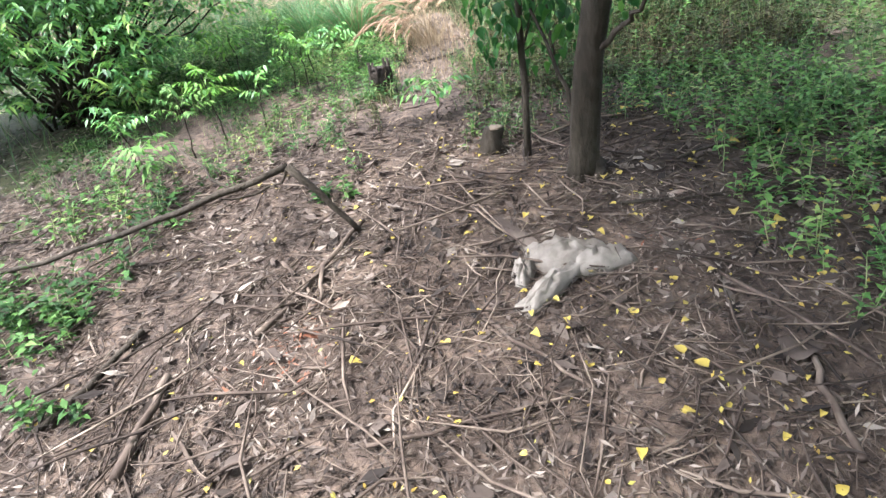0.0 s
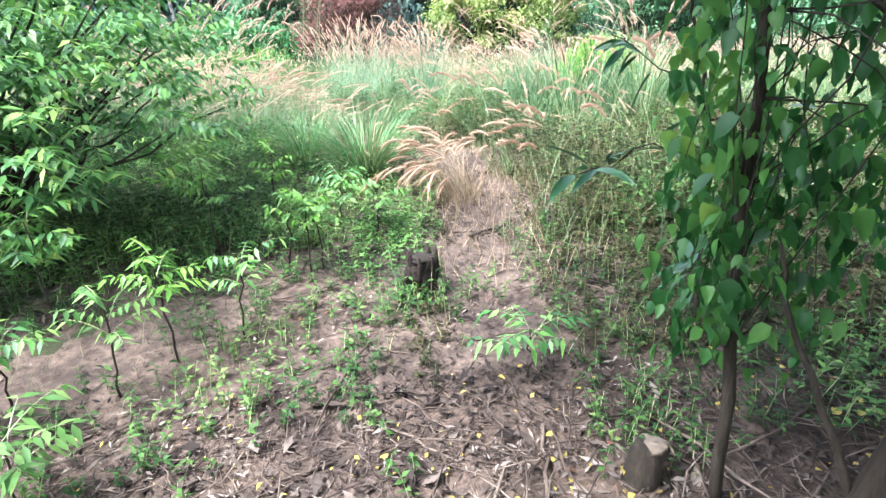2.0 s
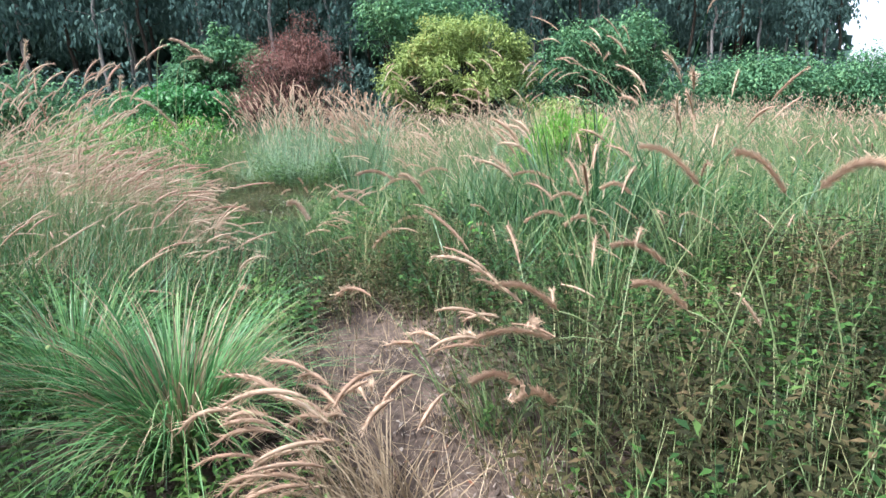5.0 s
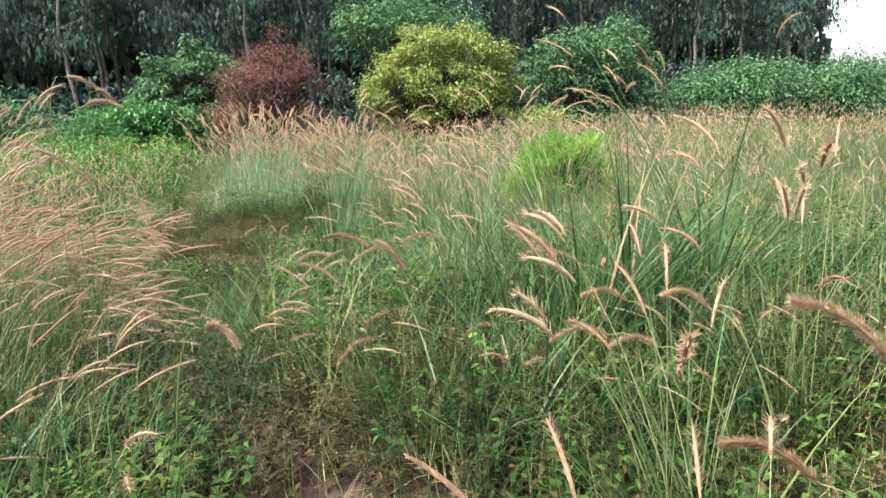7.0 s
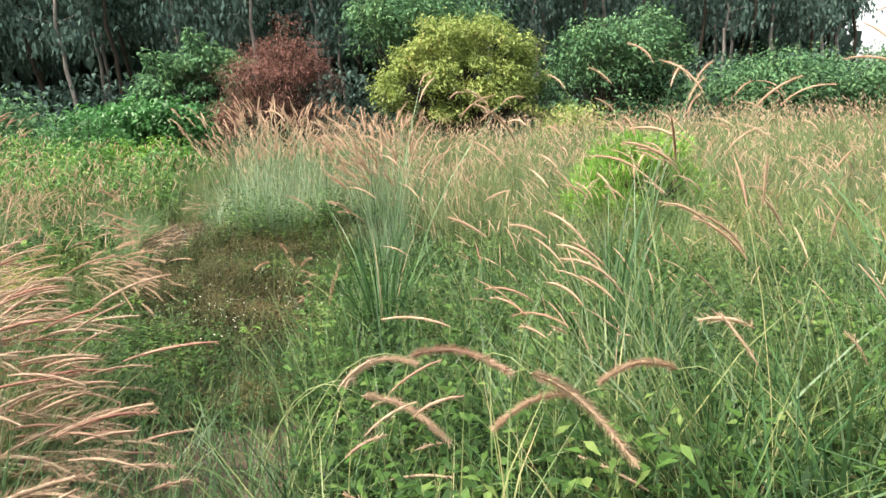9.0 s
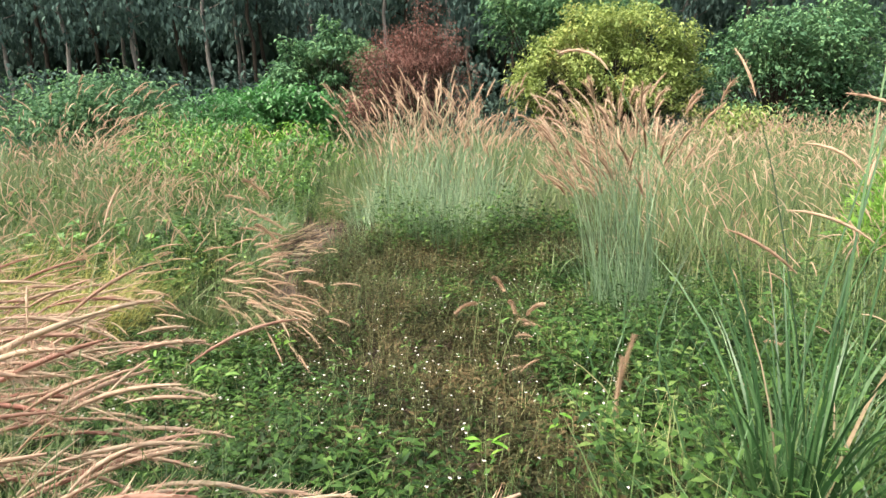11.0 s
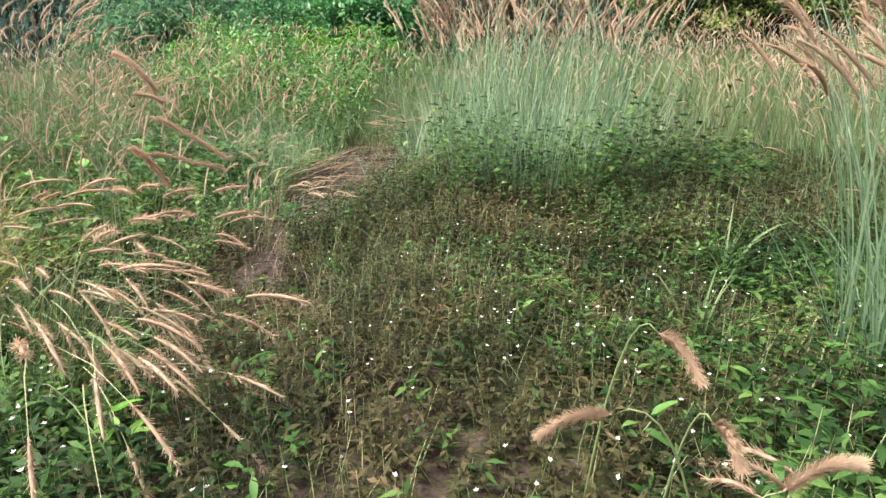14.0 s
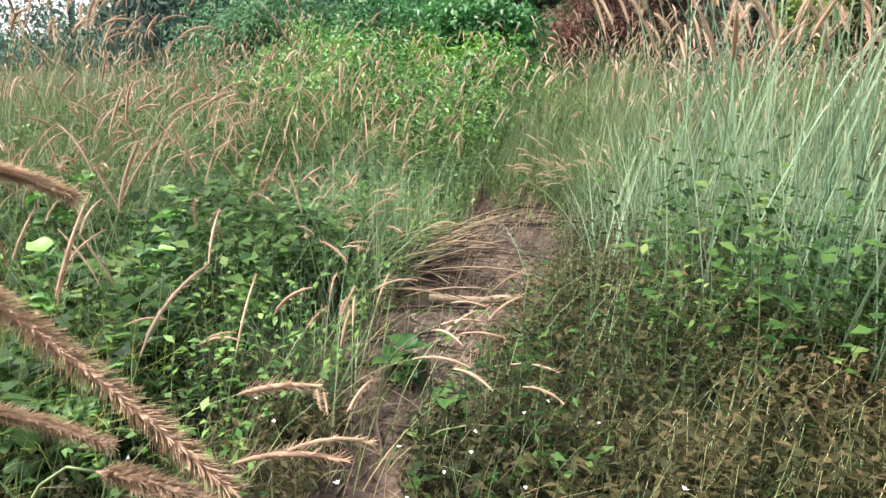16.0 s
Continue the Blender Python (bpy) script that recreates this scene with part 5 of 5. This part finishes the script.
# Yellow fine grass and dry grass.
yg = Heap()
mass(2600, -6.4, -3.9, 14.6, 17.4, 0.95, 0.004, 0.5, 1.7, None, 0.2, 0.7, 6, yg)
mass(1800, 3.5, 9, 12.5, 19, 0.8, 0.006, 0.5, 1.2, None, 0.2, 2.0, 4, yg)
pg = Heap()
mass(1900, -5.4, -3.3, 17.4, 21.8, 0.75, 0.007, 0.5, 1.0, lambda x, y: x < line_x(y) - 0.4, heap=pg)
mass(420, -2.8, -1.5, 18.0, 20.8, 0.7, 0.008, 0.6, 1.1, lambda x, y: x > line_x(y) + 0.45, heap=pg)
stuff("pale_grass", pg, [M_BLUE], "pale blue-green grass beside the trodden way", "grass")
stuff("yellow_grass", yg, [M_STRAW], "fine yellowish grass bowed to one side", "grass")
dg = Heap()
mass(2000, -0.5, 0.8, 4.3, 8.2, 0.26, 0.005, 1.5, 0.5, lambda x, y: ~away(x, y, 0.4), segs=3, heap=dg)
mass(800, -4.0, -2.5, 17.0, 21.4, 0.45, 0.005, 1.5, 0.4, lambda x, y: ~away(x, y, 0.6), 0.1, 0.7, 3, dg)
mass(600, -2.9, -1.4, 15.2, 18.0, 0.35, 0.004, 1.2, 0.6, None, None, 1, 3, dg)
mass(160, 0.9, 3.4, 4.2, 7.5, 0.4, 0.005, 1.1, 0.8, None, None, 1, 3, dg)
mass(1100, -5.5, 0.0, 7.8, 10.4, 0.85, 0.005, 0.5, 1.0, lambda x, y: x < line_x(y) - 0.4, 0.1, 1.2, 4, dg)
e = thing("dead_stalk_heap", -3.45, 19.35, "heap of bent dead brown stalks across the trodden way", "dead stalks")
for count, L, m in ((45, 0.8, M_DRY), (60, 0.65, M_TWIG)):
    root = np.stack([rng.normal(size=count) * 0.16 - 0.25, rng.normal(size=count) * 0.28, U(0.0, 0.1, count)], -1)
    pts, _ = curve_of(root, rng.normal(size=count) * 0.35 + 0.2, L * U(0.5, 1.2, count), U(1.0, 1.4, count), U(0.2, 0.6, count), 5)
    pts[..., 2] = np.maximum(pts[..., 2], 0.012)
    for k in range(count):
        h = Heap()
        spindles(h, pts[k:k + 1], U(0.003, 0.007, 1), 4)
        part("stalk", h, [m], e)
stuff("dry_grass", dg, [M_DRY], "dead straw-coloured grass trodden flat", "grass")

# ---- weeds of the field ----
wa, wb, ws, wl_ = Heap(), Heap(), Heap(), Heap()
x, y = sow(5000, 0.45, 4.4, 4.9, 9.0, lambda x, y: x > line_x(y) + 0.3 + U(0, 0.5, len(x)))
dull = U(0, 1, len(x)) < patchy(x, y, 0.15, 1.1, 1.5)
weeds(wb, ws, x[dull], y[dull], 0.40, 13, 0.05, 0.017, 0.6)
weeds(wa, ws, x[~dull], y[~dull], 0.36, 12, 0.055, 0.021, 0.6)
# Dark brown weeds at the brow, standing in for shade among the stems.
x, y = sow(2600, -2.6, 1.6, 7.5, 9.8)
weeds(wb, ws, x, y, 0.26, 11, 0.05, 0.018, 0.7)
x, y = sow(700, -2.8, 0.2, 7.2, 8.3, lambda x, y: x < line_x(y) - 0.15)
weeds(wa, ws, x, y, 0.3, 11, 0.06, 0.025, 0.6)
x, y = sow(17500, -4.4, 2.8, 11.2, 17.6, lambda x, y: x > line_x(y) - 2.6)
brown = U(0, 1, len(x)) < np.clip(1.15 - 0.45 * np.abs(x - line_x(y) - 0.5) * np.where(y > 15, 0.6, np.where(y < 13, 1.7, 1.0)) * patchy(x, y, 0.5, 1.8, 1.3), 0.12, 0.95)
way = (y > 16.4) & (np.abs(x - line_x(y)) < U(0.10, 0.26, len(x)))
weeds(wb, ws, x[brown & ~way], y[brown & ~way], 0.26, 12, 0.050, 0.015, 0.7)
weeds(wa, ws, x[~brown & ~way], y[~brown & ~way], 0.25, 10, 0.075, 0.023, 0.7)
x, y = sow(2200, -6.5, -2.6, 16.3, 23, lambda x, y: x < line_x(y) - 0.35)
weeds(wl_, ws, x, y, 0.42, 12, 0.052, 0.024, 0.5)
heads(480, -7.5, -2.9, 16.2, 24, 1.1, 0.18, 0.45, 0.2, 0.011, lambda x, y: x < line_x(y) - 0.4, 0.6, 2.0, 18, 0.1)
mass(2600, -6.5, -2.9, 16.4, 23, 0.65, 0.007, 0.6, 1.1, lambda x, y: x < line_x(y) - 0.4)
x, y = sow(6000, -2.9, 2.8, 17.2, 20.5, lambda x, y: x > line_x(y) + np.interp(y, [17.2, 19, 20.5], [0.25, 0.5, 0.6]) + U(-0.1, 0.1, len(x)))
dull = U(0, 1, len(x)) < patchy(x, y, 0.6, 1.2, 1.5)
weeds(wb, ws, x[dull], y[dull], 0.36, 12, 0.055, 0.018, 0.6)
weeds(wa, ws, x[~dull], y[~dull], 0.42, 12, 0.055, 0.022, 0.6)
x, y = sow(260, -1.9, 1.2, 18.3, 19.6)
weeds(wa, ws, x, y, 0.75, 14, 0.09, 0.05, 0.4)
x, y = sow(4200, -0.3, 4.6, 9.0, 14.8, lambda x, y: x > line_x(y) + 0.7)
weeds(wa, ws, x, y, 0.46, 12, 0.080, 0.030, 0.6)
x, y = sow(2600, 0.8, 7.5, 9.0, 16.5, lambda x, y: patchy(x, y, 0, 1, 0.9) + U(-0.3, 0.3, len(x)) > 0.5)
weeds(wa, ws, x, y, 0.6, 13, 0.07, 0.028, 0.5)
x, y = 5.3 + rng.normal(size=260) * 0.9, 16.4 + rng.normal(size=260) * 0.6
weeds(wa, ws, x, y, 0.75, 14, 0.09, 0.03, 0.4)
x, y = sow(1500, -9, 9, -9, -1.5, lambda x, y: y < -2.0 + 0.5 * np.sin(x * 1.9) + U(-0.5, 0.5, len(x)))
weeds(wa, ws, x, y, 0.4, 9, 0.1, 0.05, 0.6)
x, y = sow(3000, -14, 14, -3, 11.5, lambda x, y: (x < -4.4 + U(-1, 0.6, len(x))) | (x > 4.4 + U(-1, 0.6, len(x))))
weeds(wa, ws, x, y, 0.45, 9, 0.1, 0.045, 0.6)
x, y = sow(1500, -8.5, -3.6, 20.8, 26.5, lambda x, y: x < line_x(y) - 0.5)
weeds(wa, ws, x, y, 0.5, 12, 0.09, 0.035, 0.5)
x, y = sow(420, -4.3, -1.9, 20.7, 22.9, lambda x, y: U(0, 1, len(x)) < np.clip((y - 20.6) / 1.2, 0, 1))
weeds(wa, ws, x, y, 0.32, 11, 0.06, 0.022, 0.6)
x, y = sow(420, -4.1, -2.0, 16.4, 21.0, lambda x, y: np.abs(np.abs(x - line_x(y)) - 0.5) < 0.16)
weeds(wa, ws, x, y, 0.2, 10, 0.05, 0.02, 0.8)
x, y = sow(1100, -6.6, -3.9, 16.4, 19.4)
weeds(wa, ws, x, y, 0.5, 11, 0.1, 0.062, 0.5)
x, y = sow(900, -11, -4, 20, 34)
weeds(wa, ws, x, y, 0.6, 14, 0.13, 0.055, 0.6)
stuff("pale_weeds", wl_, [M_LIGHT], "pale green leafy weeds beside the end of the way", "weeds")
stuff("green_weeds", wa, [M_WEED], "dense low green leafy weeds", "weeds")
stuff("brown_weeds", wb, [M_DULL], "dense brownish olive low weeds, some standing in for shade among stems", "weeds")
stuff("field_weed_stems", ws, [M_STEM], "thin stems of field weeds", "weeds")

# Small white flower heads on thin stalks.
fl, fs = Heap(), Heap()
x, y = sow(1500, -4, 2.4, 12.3, 17.6, lambda x, y: U(0, 1, len(x)) < np.interp(y, [12.3, 13.2, 14.5, 17.6], [0.25, 0.8, 0.7, 0.2]))
n = len(x)
az = U(0, 6.28, n)
pts, _ = curve_of(on_ground(x, y), az, U(0.2, 0.36, n), U(0, 0.4, n), U(0, 0.3, n), 3)
strips(fs, pts, 0.003, np.stack([np.cos(az), np.sin(az), 0 * az], -1), 0.1)
for k in range(5):
    leaves(fl, pts[:, -1], az + k * 1.257, U(0.2, 0.9, n), U(0.007, 0.014, n), U(0.006, 0.010, n), 0.1, 0.2, 0.0)
stuff("white_flowers", fl, [M_FLOWER], "tiny white flower heads over low weeds", "flowers")
stuff("flower_stalks", fs, [M_STEM], "thin stalks of tiny white flowers", "flowers")

stuff("field_grass", gb, [M_BLADE], "dense green and tan field grass", "grass")
stuff("field_stems", gs, [M_STEM], "thin pale stems of field grass", "grass")
stuff("field_plumes", gp, [M_PLUME], "tan bottlebrush seed heads of field grass", "grass")
stuff("pink_field_plumes", gp2, [M_PINK], "pinkish bottlebrush seed heads of field grass", "grass")

# Broad-leaved plants that stand out.
def leafy_plant(x, y, n, L, W, hgt, label, m=M_WEED, heart=True):
    e = thing("leafy_plant", x, y, label, "plant", "broad-leaved plants")
    st, lf = Heap(), Heap()
    p = bent((0, 0, -0.02), (U(-0.05, 0.05), U(-0.05, 0.05), hgt), 6, 0.01)
    tube(st, p, [0.006, 0.003], 5)
    i = rng.integers(1, 6, n)
    q = p[i] + U(-0.02, 0.02, (n, 3))
    l_ = L * U(0.7, 1.2, n)
    broad_leaves(lf, q, np.arange(n) * 2.4 + U(0, 1, n), U(-0.1, 0.8, n), l_, l_ * W, 6, heart, U(0.3, 0.9, n)[:, None], 0.14, 0.4)
    part("stem", st, [M_STEM], e)
    part("foliage", lf, [m], e)


for x, y, n, L, W, hgt, m in ((-2.78, 17.5, 7, 0.12, 0.8, 0.22, M_LIGHT), (-3.16, 18.05, 9, 0.15, 0.7, 0.14, M_HEART), (-3.1, 17.95, 8, 0.12, 0.7, 0.16, M_WEED), (0.3, 14.3, 16, 0.11, 0.45, 0.4, M_WEED), (0.5, 14.55, 14, 0.10, 0.45, 0.35, M_WEED), (-0.85, 18.6, 12, 0.13, 0.7, 0.75, M_WEED),
                             (-0.2, 18.9, 20, 0.13, 0.6, 0.9, M_BUSH), (0.1, 19.1, 20, 0.13, 0.6, 0.9, M_BUSH), (0.55, 8.3, 7, 0.10, 0.75, 0.35, M_LIGHT), (0.95, 9.6, 7, 0.10, 0.75, 0.45, M_LIGHT), (-3.9, 17.0, 18, 0.12, 0.6, 0.5, M_BUSH), (-4.3, 17.8, 18, 0.12, 0.6, 0.6, M_BUSH), (0.6, 5.4, 6, 0.09, 0.5, 0.2, M_WEED), (0.75, 4.6, 6, 0.09, 0.4, 0.16, M_WEED), (1.0, 7.9, 8, 0.08, 0.6, 0.5, M_FERN)):
    leafy_plant(x, y, n, L, W, hgt, "upright plant with broad green leaves among weeds", m)
x, y = sow(70, -3.2, 1.7, 12.3, 16.0, lambda x, y: np.abs(x - line_x(y) - 0.4) > U(0, 1.2, len(x)))
for k in range(len(x)):
    leafy_plant(x[k], y[k], int(U(8, 16)), U(0.08, 0.13), 0.26, U(0.16, 0.32), "low plant with long pointed green leaves among weeds", M_LIGHT if k % 3 else M_FERN, False)
for k in range(12):
    leafy_plant(U(-6.2, -4.1), U(16.9, 19.2), 30, 0.13, 0.75, U(0.45, 0.75), "upright plant with broad green leaves among weeds", M_BUSH)
for x, y, n, L in ((0.05, 11.75, 14, 0.55), (0.9, 11.2, 12, 0.6), (0.6, 12.4, 12, 0.6), (0.35, 17.0, 9, 0.5), (-0.1, 16.0, 7, 0.45), (1.3, 10.2, 14, 0.8)):
    tussock(x, y, n * 3, L, 0.024, "coarse grass tuft with broad blades in weeds", M_BLADE, 0.08, 0.9, 0.06)


# ---- shrubs and trees beyond the field ----
def shrub(name, x, y, lumps, density, lf, lw, m, label, stems=4, bark=M_BARK, fine=False, rise=0.0, category="shrub"):
    e = thing(name, x, y, label, category)
    st, lv = Heap(), Heap()
    for cx, cy, cz, rx, ry, rz in lumps:
        n = int(density * (rx * ry * rz) ** (2 / 3))
        d = rng.normal(size=(n, 3))
        d /= np.linalg.norm(d, axis=1, keepdims=True)
        wob = 1 + 0.38 * np.sin(5 * d[:, 0] + 3 * cx) * np.cos(4 * d[:, 2] + cy) + 0.30 * rng.normal(size=n)
        q = np.array([cx, cy, cz]) + d * np.array([rx, ry, rz]) * (U(0.5, 1.0, n) ** 0.5 * wob)[:, None]
        q[:, 2] = np.maximum(q[:, 2], 0.05)
        leaves(lv, q, np.arctan2(d[:, 1], d[:, 0]) + U(-1.2, 1.2, n), U(-0.9, 0.7, n) + rise, lf * U(0.6, 1.3, n), lw * U(0.6, 1.3, n), 0.15, 0.8, 0.25, 0, y > 20)
        for k in range(stems):
            tube(st, bent((U(-0.15, 0.15), U(-0.15, 0.15), -0.05), q[rng.integers(n)], 7, 0.06 * rz, 0.1), [0.02 + 0.012 * rz, 0.006], 5)
    part("branchwork", st, [bark], e)
    part("foliage", lv, [m], e)
    return e


def lumpy(n, rx, ry, z0, z1, r0, r1):
    out = []
    for k in range(n):
        a = k * 2.4
        f = math.sqrt((k + 0.5) / n)
        z = z0 + (z1 - z0) * (1 - f ** 1.5 * U(0.15, 1.15)) * U(0.55, 1.1)
        r = U(r0, r1)
        out.append((rx * f * math.cos(a), ry * f * math.sin(a), z, r * 1.15, r, r * 0.9))
    return out


def dome(n, rx, ry, h, r0, r1):
    """A rounded, broken crown: lumps on its shell and fewer within."""
    out = []
    for k in range(n):
        a, f = k * 2.4 + U(-0.4, 0.4), math.sqrt(U(0.0, 1.0))
        z = h * (0.15 + 0.85 * math.sqrt(max(1 - f * f, 0.04)) * (U(0.68, 1.12) if k % 3 else U(0.1, 0.8)))
        r = U(r0, r1)
        out.append((rx * f * math.cos(a), ry * f * math.sin(a), z, r * 1.2, r, r * 0.85))
    return out


shrub("bright_shrub", 5.3, 16.9, dome(44, 1.1, 0.9, 1.65, 0.14, 0.34), 3000, 0.2, 0.022, M_FERN, "feathery bright yellow-green shrub in the grass", rise=1.0)
shrub("mound_bush", -5.9, 28.0, dome(16, 1.5, 1.0, 1.15, 0.3, 0.5), 1500, 0.14, 0.045, M_FERN, "bright green feathery bush on the mound")
for bx, by, k, w, hh in ((-6.0, 23.4, 9, 1.0, 0.8), (-4.7, 24.8, 8, 0.8, 0.8), (-7.6, 24.6, 9, 1.2, 0.9), (-4.4, 22.8, 6, 0.5, 0.5), (-3.6, 26.4, 7, 0.8, 0.6), (-5.2, 26.2, 9, 1.1, 0.9)):
    shrub("mound_bush", bx, by, lumpy(k, w, w * 0.7, 0.15, hh, 0.25, 0.45), 1500, 0.12, 0.04, M_LIGHT if k == 7 else M_BUSH, "bright green leafy bush at the end of the way", 3, rise=0.3)
for bx, by, w, hh, m in ((-8.9, 27.6, 1.2, 1.5, M_BUSH), (-7.6, 28.6, 1.3, 1.9, M_GREENB), (-7.3, 26.4, 0.9, 1.2, M_BUSH), (-6.4, 25.2, 0.8, 1.0, M_BUSH), (-4.9, 26.8, 0.9, 1.1, M_BUSH)):
    shrub("mound_bush", bx, by, dome(18, w, w * 0.7, hh, 0.22, 0.45), 1700, 0.13, 0.05, m, "bright green leafy bush on the mound", 3, rise=0.2)
shrub("mound_bush", -9.4, 27.5, lumpy(9, 1.8, 1.0, 0.1, 0.4, 0.4, 0.6), 600, 0.14, 0.06, M_MID, "low green bush on the mound")
shrub("broad_bush", -7.9, 36, dome(34, 3.0, 1.5, 2.2, 0.45, 0.8), 620, 0.26, 0.12, M_GREENB, "broad rounded dark green bush on the mound")
shrub("withered_bush", -1.9, 38.5, dome(80, 2.9, 1.8, 6.0, 0.35, 0.75), 900, 0.16, 0.035, M_RED, "withered reddish brown bush before the forest", 6)
shrub("yellow_green_tree", 8.2, 40, dome(110, 5.2, 2.6, 6.7, 0.35, 0.75), 900, 0.20, 0.09, M_YTREE, "spreading yellow-green tree before the forest", 4, category="tree")
shrub("layered_tree", -6.6, 43.5, dome(60, 3.4, 1.6, 6.3, 0.4, 0.75), 460, 0.34, 0.15, M_MID, "blue-green layered tree before the dark forest", 4, category="tree")
shrub("layered_tree", 6.5, 45, lumpy(16, 4.2, 1.6, 6.0, 8.5, 1.0, 1.6), 260, 0.34, 0.15, M_MID, "blue-green tree top behind the yellow-green tree", 5, category="tree")
shrub("forest_shrub", 16.5, 40, lumpy(44, 3.6, 1.8, 1.0, 6.6, 0.5, 1.1), 340, 0.28, 0.12, M_MID, "green tangled shrub with vines before the forest", 4)
shrub("forest_shrub", 20.5, 41, lumpy(34, 2.6, 1.6, 1.0, 7.4, 0.5, 1.1), 320, 0.28, 0.12, M_MID, "green leafy shrub before the forest", 4)
shrub("withered_bush", 19.6, 42.5, lumpy(8, 1.6, 1.0, 3.8, 6.2, 0.9, 1.2), 300, 0.24, 0.07, M_RED, "brown withered top rising behind green shrubs", 4)
shrub("forest_shrub", 29, 41, lumpy(24, 4.0, 2.0, 0.8, 3.6, 1.1, 1.6), 280, 0.28, 0.12, M_MID, "green rounded shrub at the forest edge", 4)
shrub("forest_shrub", 37, 40, lumpy(20, 4.0, 2.0, 0.8, 3.4, 1.1, 1.6), 260, 0.28, 0.12, M_MID, "green rounded shrub at the forest edge", 4)
shrub("forest_shrub", 12.8, 36, lumpy(10, 1.5, 1.0, 0.4, 1.7, 0.6, 0.9), 420, 0.2, 0.08, M_YTREE, "small yellow-green shrub at the back of the field", 4)
shrub("forest_shrub", -18, 40, lumpy(18, 4.0, 2.0, 0.8, 3.0, 1.1, 1.6), 240, 0.28, 0.12, M_MID, "dull green shrub at the forest edge", 4)

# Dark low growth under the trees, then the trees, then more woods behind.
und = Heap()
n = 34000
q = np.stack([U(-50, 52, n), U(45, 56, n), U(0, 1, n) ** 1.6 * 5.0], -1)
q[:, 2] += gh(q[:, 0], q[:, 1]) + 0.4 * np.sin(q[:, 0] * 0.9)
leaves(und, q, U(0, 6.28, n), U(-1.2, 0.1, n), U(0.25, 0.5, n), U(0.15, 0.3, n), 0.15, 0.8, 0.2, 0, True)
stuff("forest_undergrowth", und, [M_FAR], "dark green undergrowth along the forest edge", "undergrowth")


def forest_tree(k):
    e = new("forest_tree")
    st, cr = Heap(), Heap()
    H = U(15, 19)
    p = bent((0, 0, -0.2), (U(-0.7, 0.7), U(-0.5, 0.5), H), 12, 0.10)
    tube(st, p, [0.15, 0.12, 0.05], 6)
    for c in range(18):
        z = U(0.46, 1.0) * H
        b0 = p[min(int(z / H * 11), 10)]
        an = U(0, 6.28)
        r = U(0.9, 2.2) * (1.15 - 0.5 * z / H)
        c0 = b0 + np.array([r * math.cos(an), r * math.sin(an), U(0.2, 0.9)])
        tube(st, bent(b0, c0, 5, 0.08), [0.04, 0.012], 5)
        m = 80
        d = rng.normal(size=(m, 3)) * np.array([0.75, 0.75, 0.5])
        leaves(cr, c0 + d, U(0, 6.28, m), U(-1.5, -0.7, m), U(0.28, 0.5, m), U(0.13, 0.24, m), 0.15, 0.8, 0.2, 0, True)
    part("trunk", st, [M_PALE_BARK if k % 2 else M_BARK], e)
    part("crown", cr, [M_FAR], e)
    return tagged(e, "tall slender forest tree with pale trunk and dark crown", "tree", "trees of the forest edge")


protos = [forest_tree(k) for k in range(6)]
spots = []
for row, (y0, step, x0, x1) in enumerate(((50.5, 2.6, -43, 48), (54.5, 2.9, -45, 50), (58.5, 4.4, -47, 53))):
    for xx in np.arange(x0, x1, step):
        spots.append((xx + U(-0.9, 0.9), y0 + U(-1.4, 1.4)))
for k, (xx, yy) in enumerate(spots):
    m = pose(xx, yy, float(gh(xx, yy)), 0, 0, U(0, 360))
    if k < 6:
        protos[k].matrix_basis = m
    else:
        copy_thing(protos[k % 6], m)

woods = Heap()
n = 42000
q = np.stack([U(-50, 57, n), U(61, 72, n), U(0, 1, n) * 17], -1)
q[:, 2] += gh(q[:, 0], q[:, 1])
leaves(woods, q, U(0, 6.28, n), U(-1.5, -0.7, n), U(0.9, 1.9, n), U(0.6, 1.2, n), 0.15, 0.8, 0.2, 0, True)
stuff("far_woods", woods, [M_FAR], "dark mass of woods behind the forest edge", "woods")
hz = Heap()
n = 9000
q = np.stack([U(-260, 260, n), U(150, 175, n), U(0, 1, n) ** 0.8 * 9], -1)
q[:, 2] += gh(q[:, 0], q[:, 1]) + 2 * np.sin(q[:, 0] * 0.11)
leaves(hz, q, U(0, 6.28, n), U(-0.9, 0.5, n), U(1.5, 3.0, n), U(0.9, 1.8, n), 0.15, 0.8, 0.2, 0, True)
stuff("distant_woods", hz, [M_MID], "distant line of green woods past the forest", "woods")
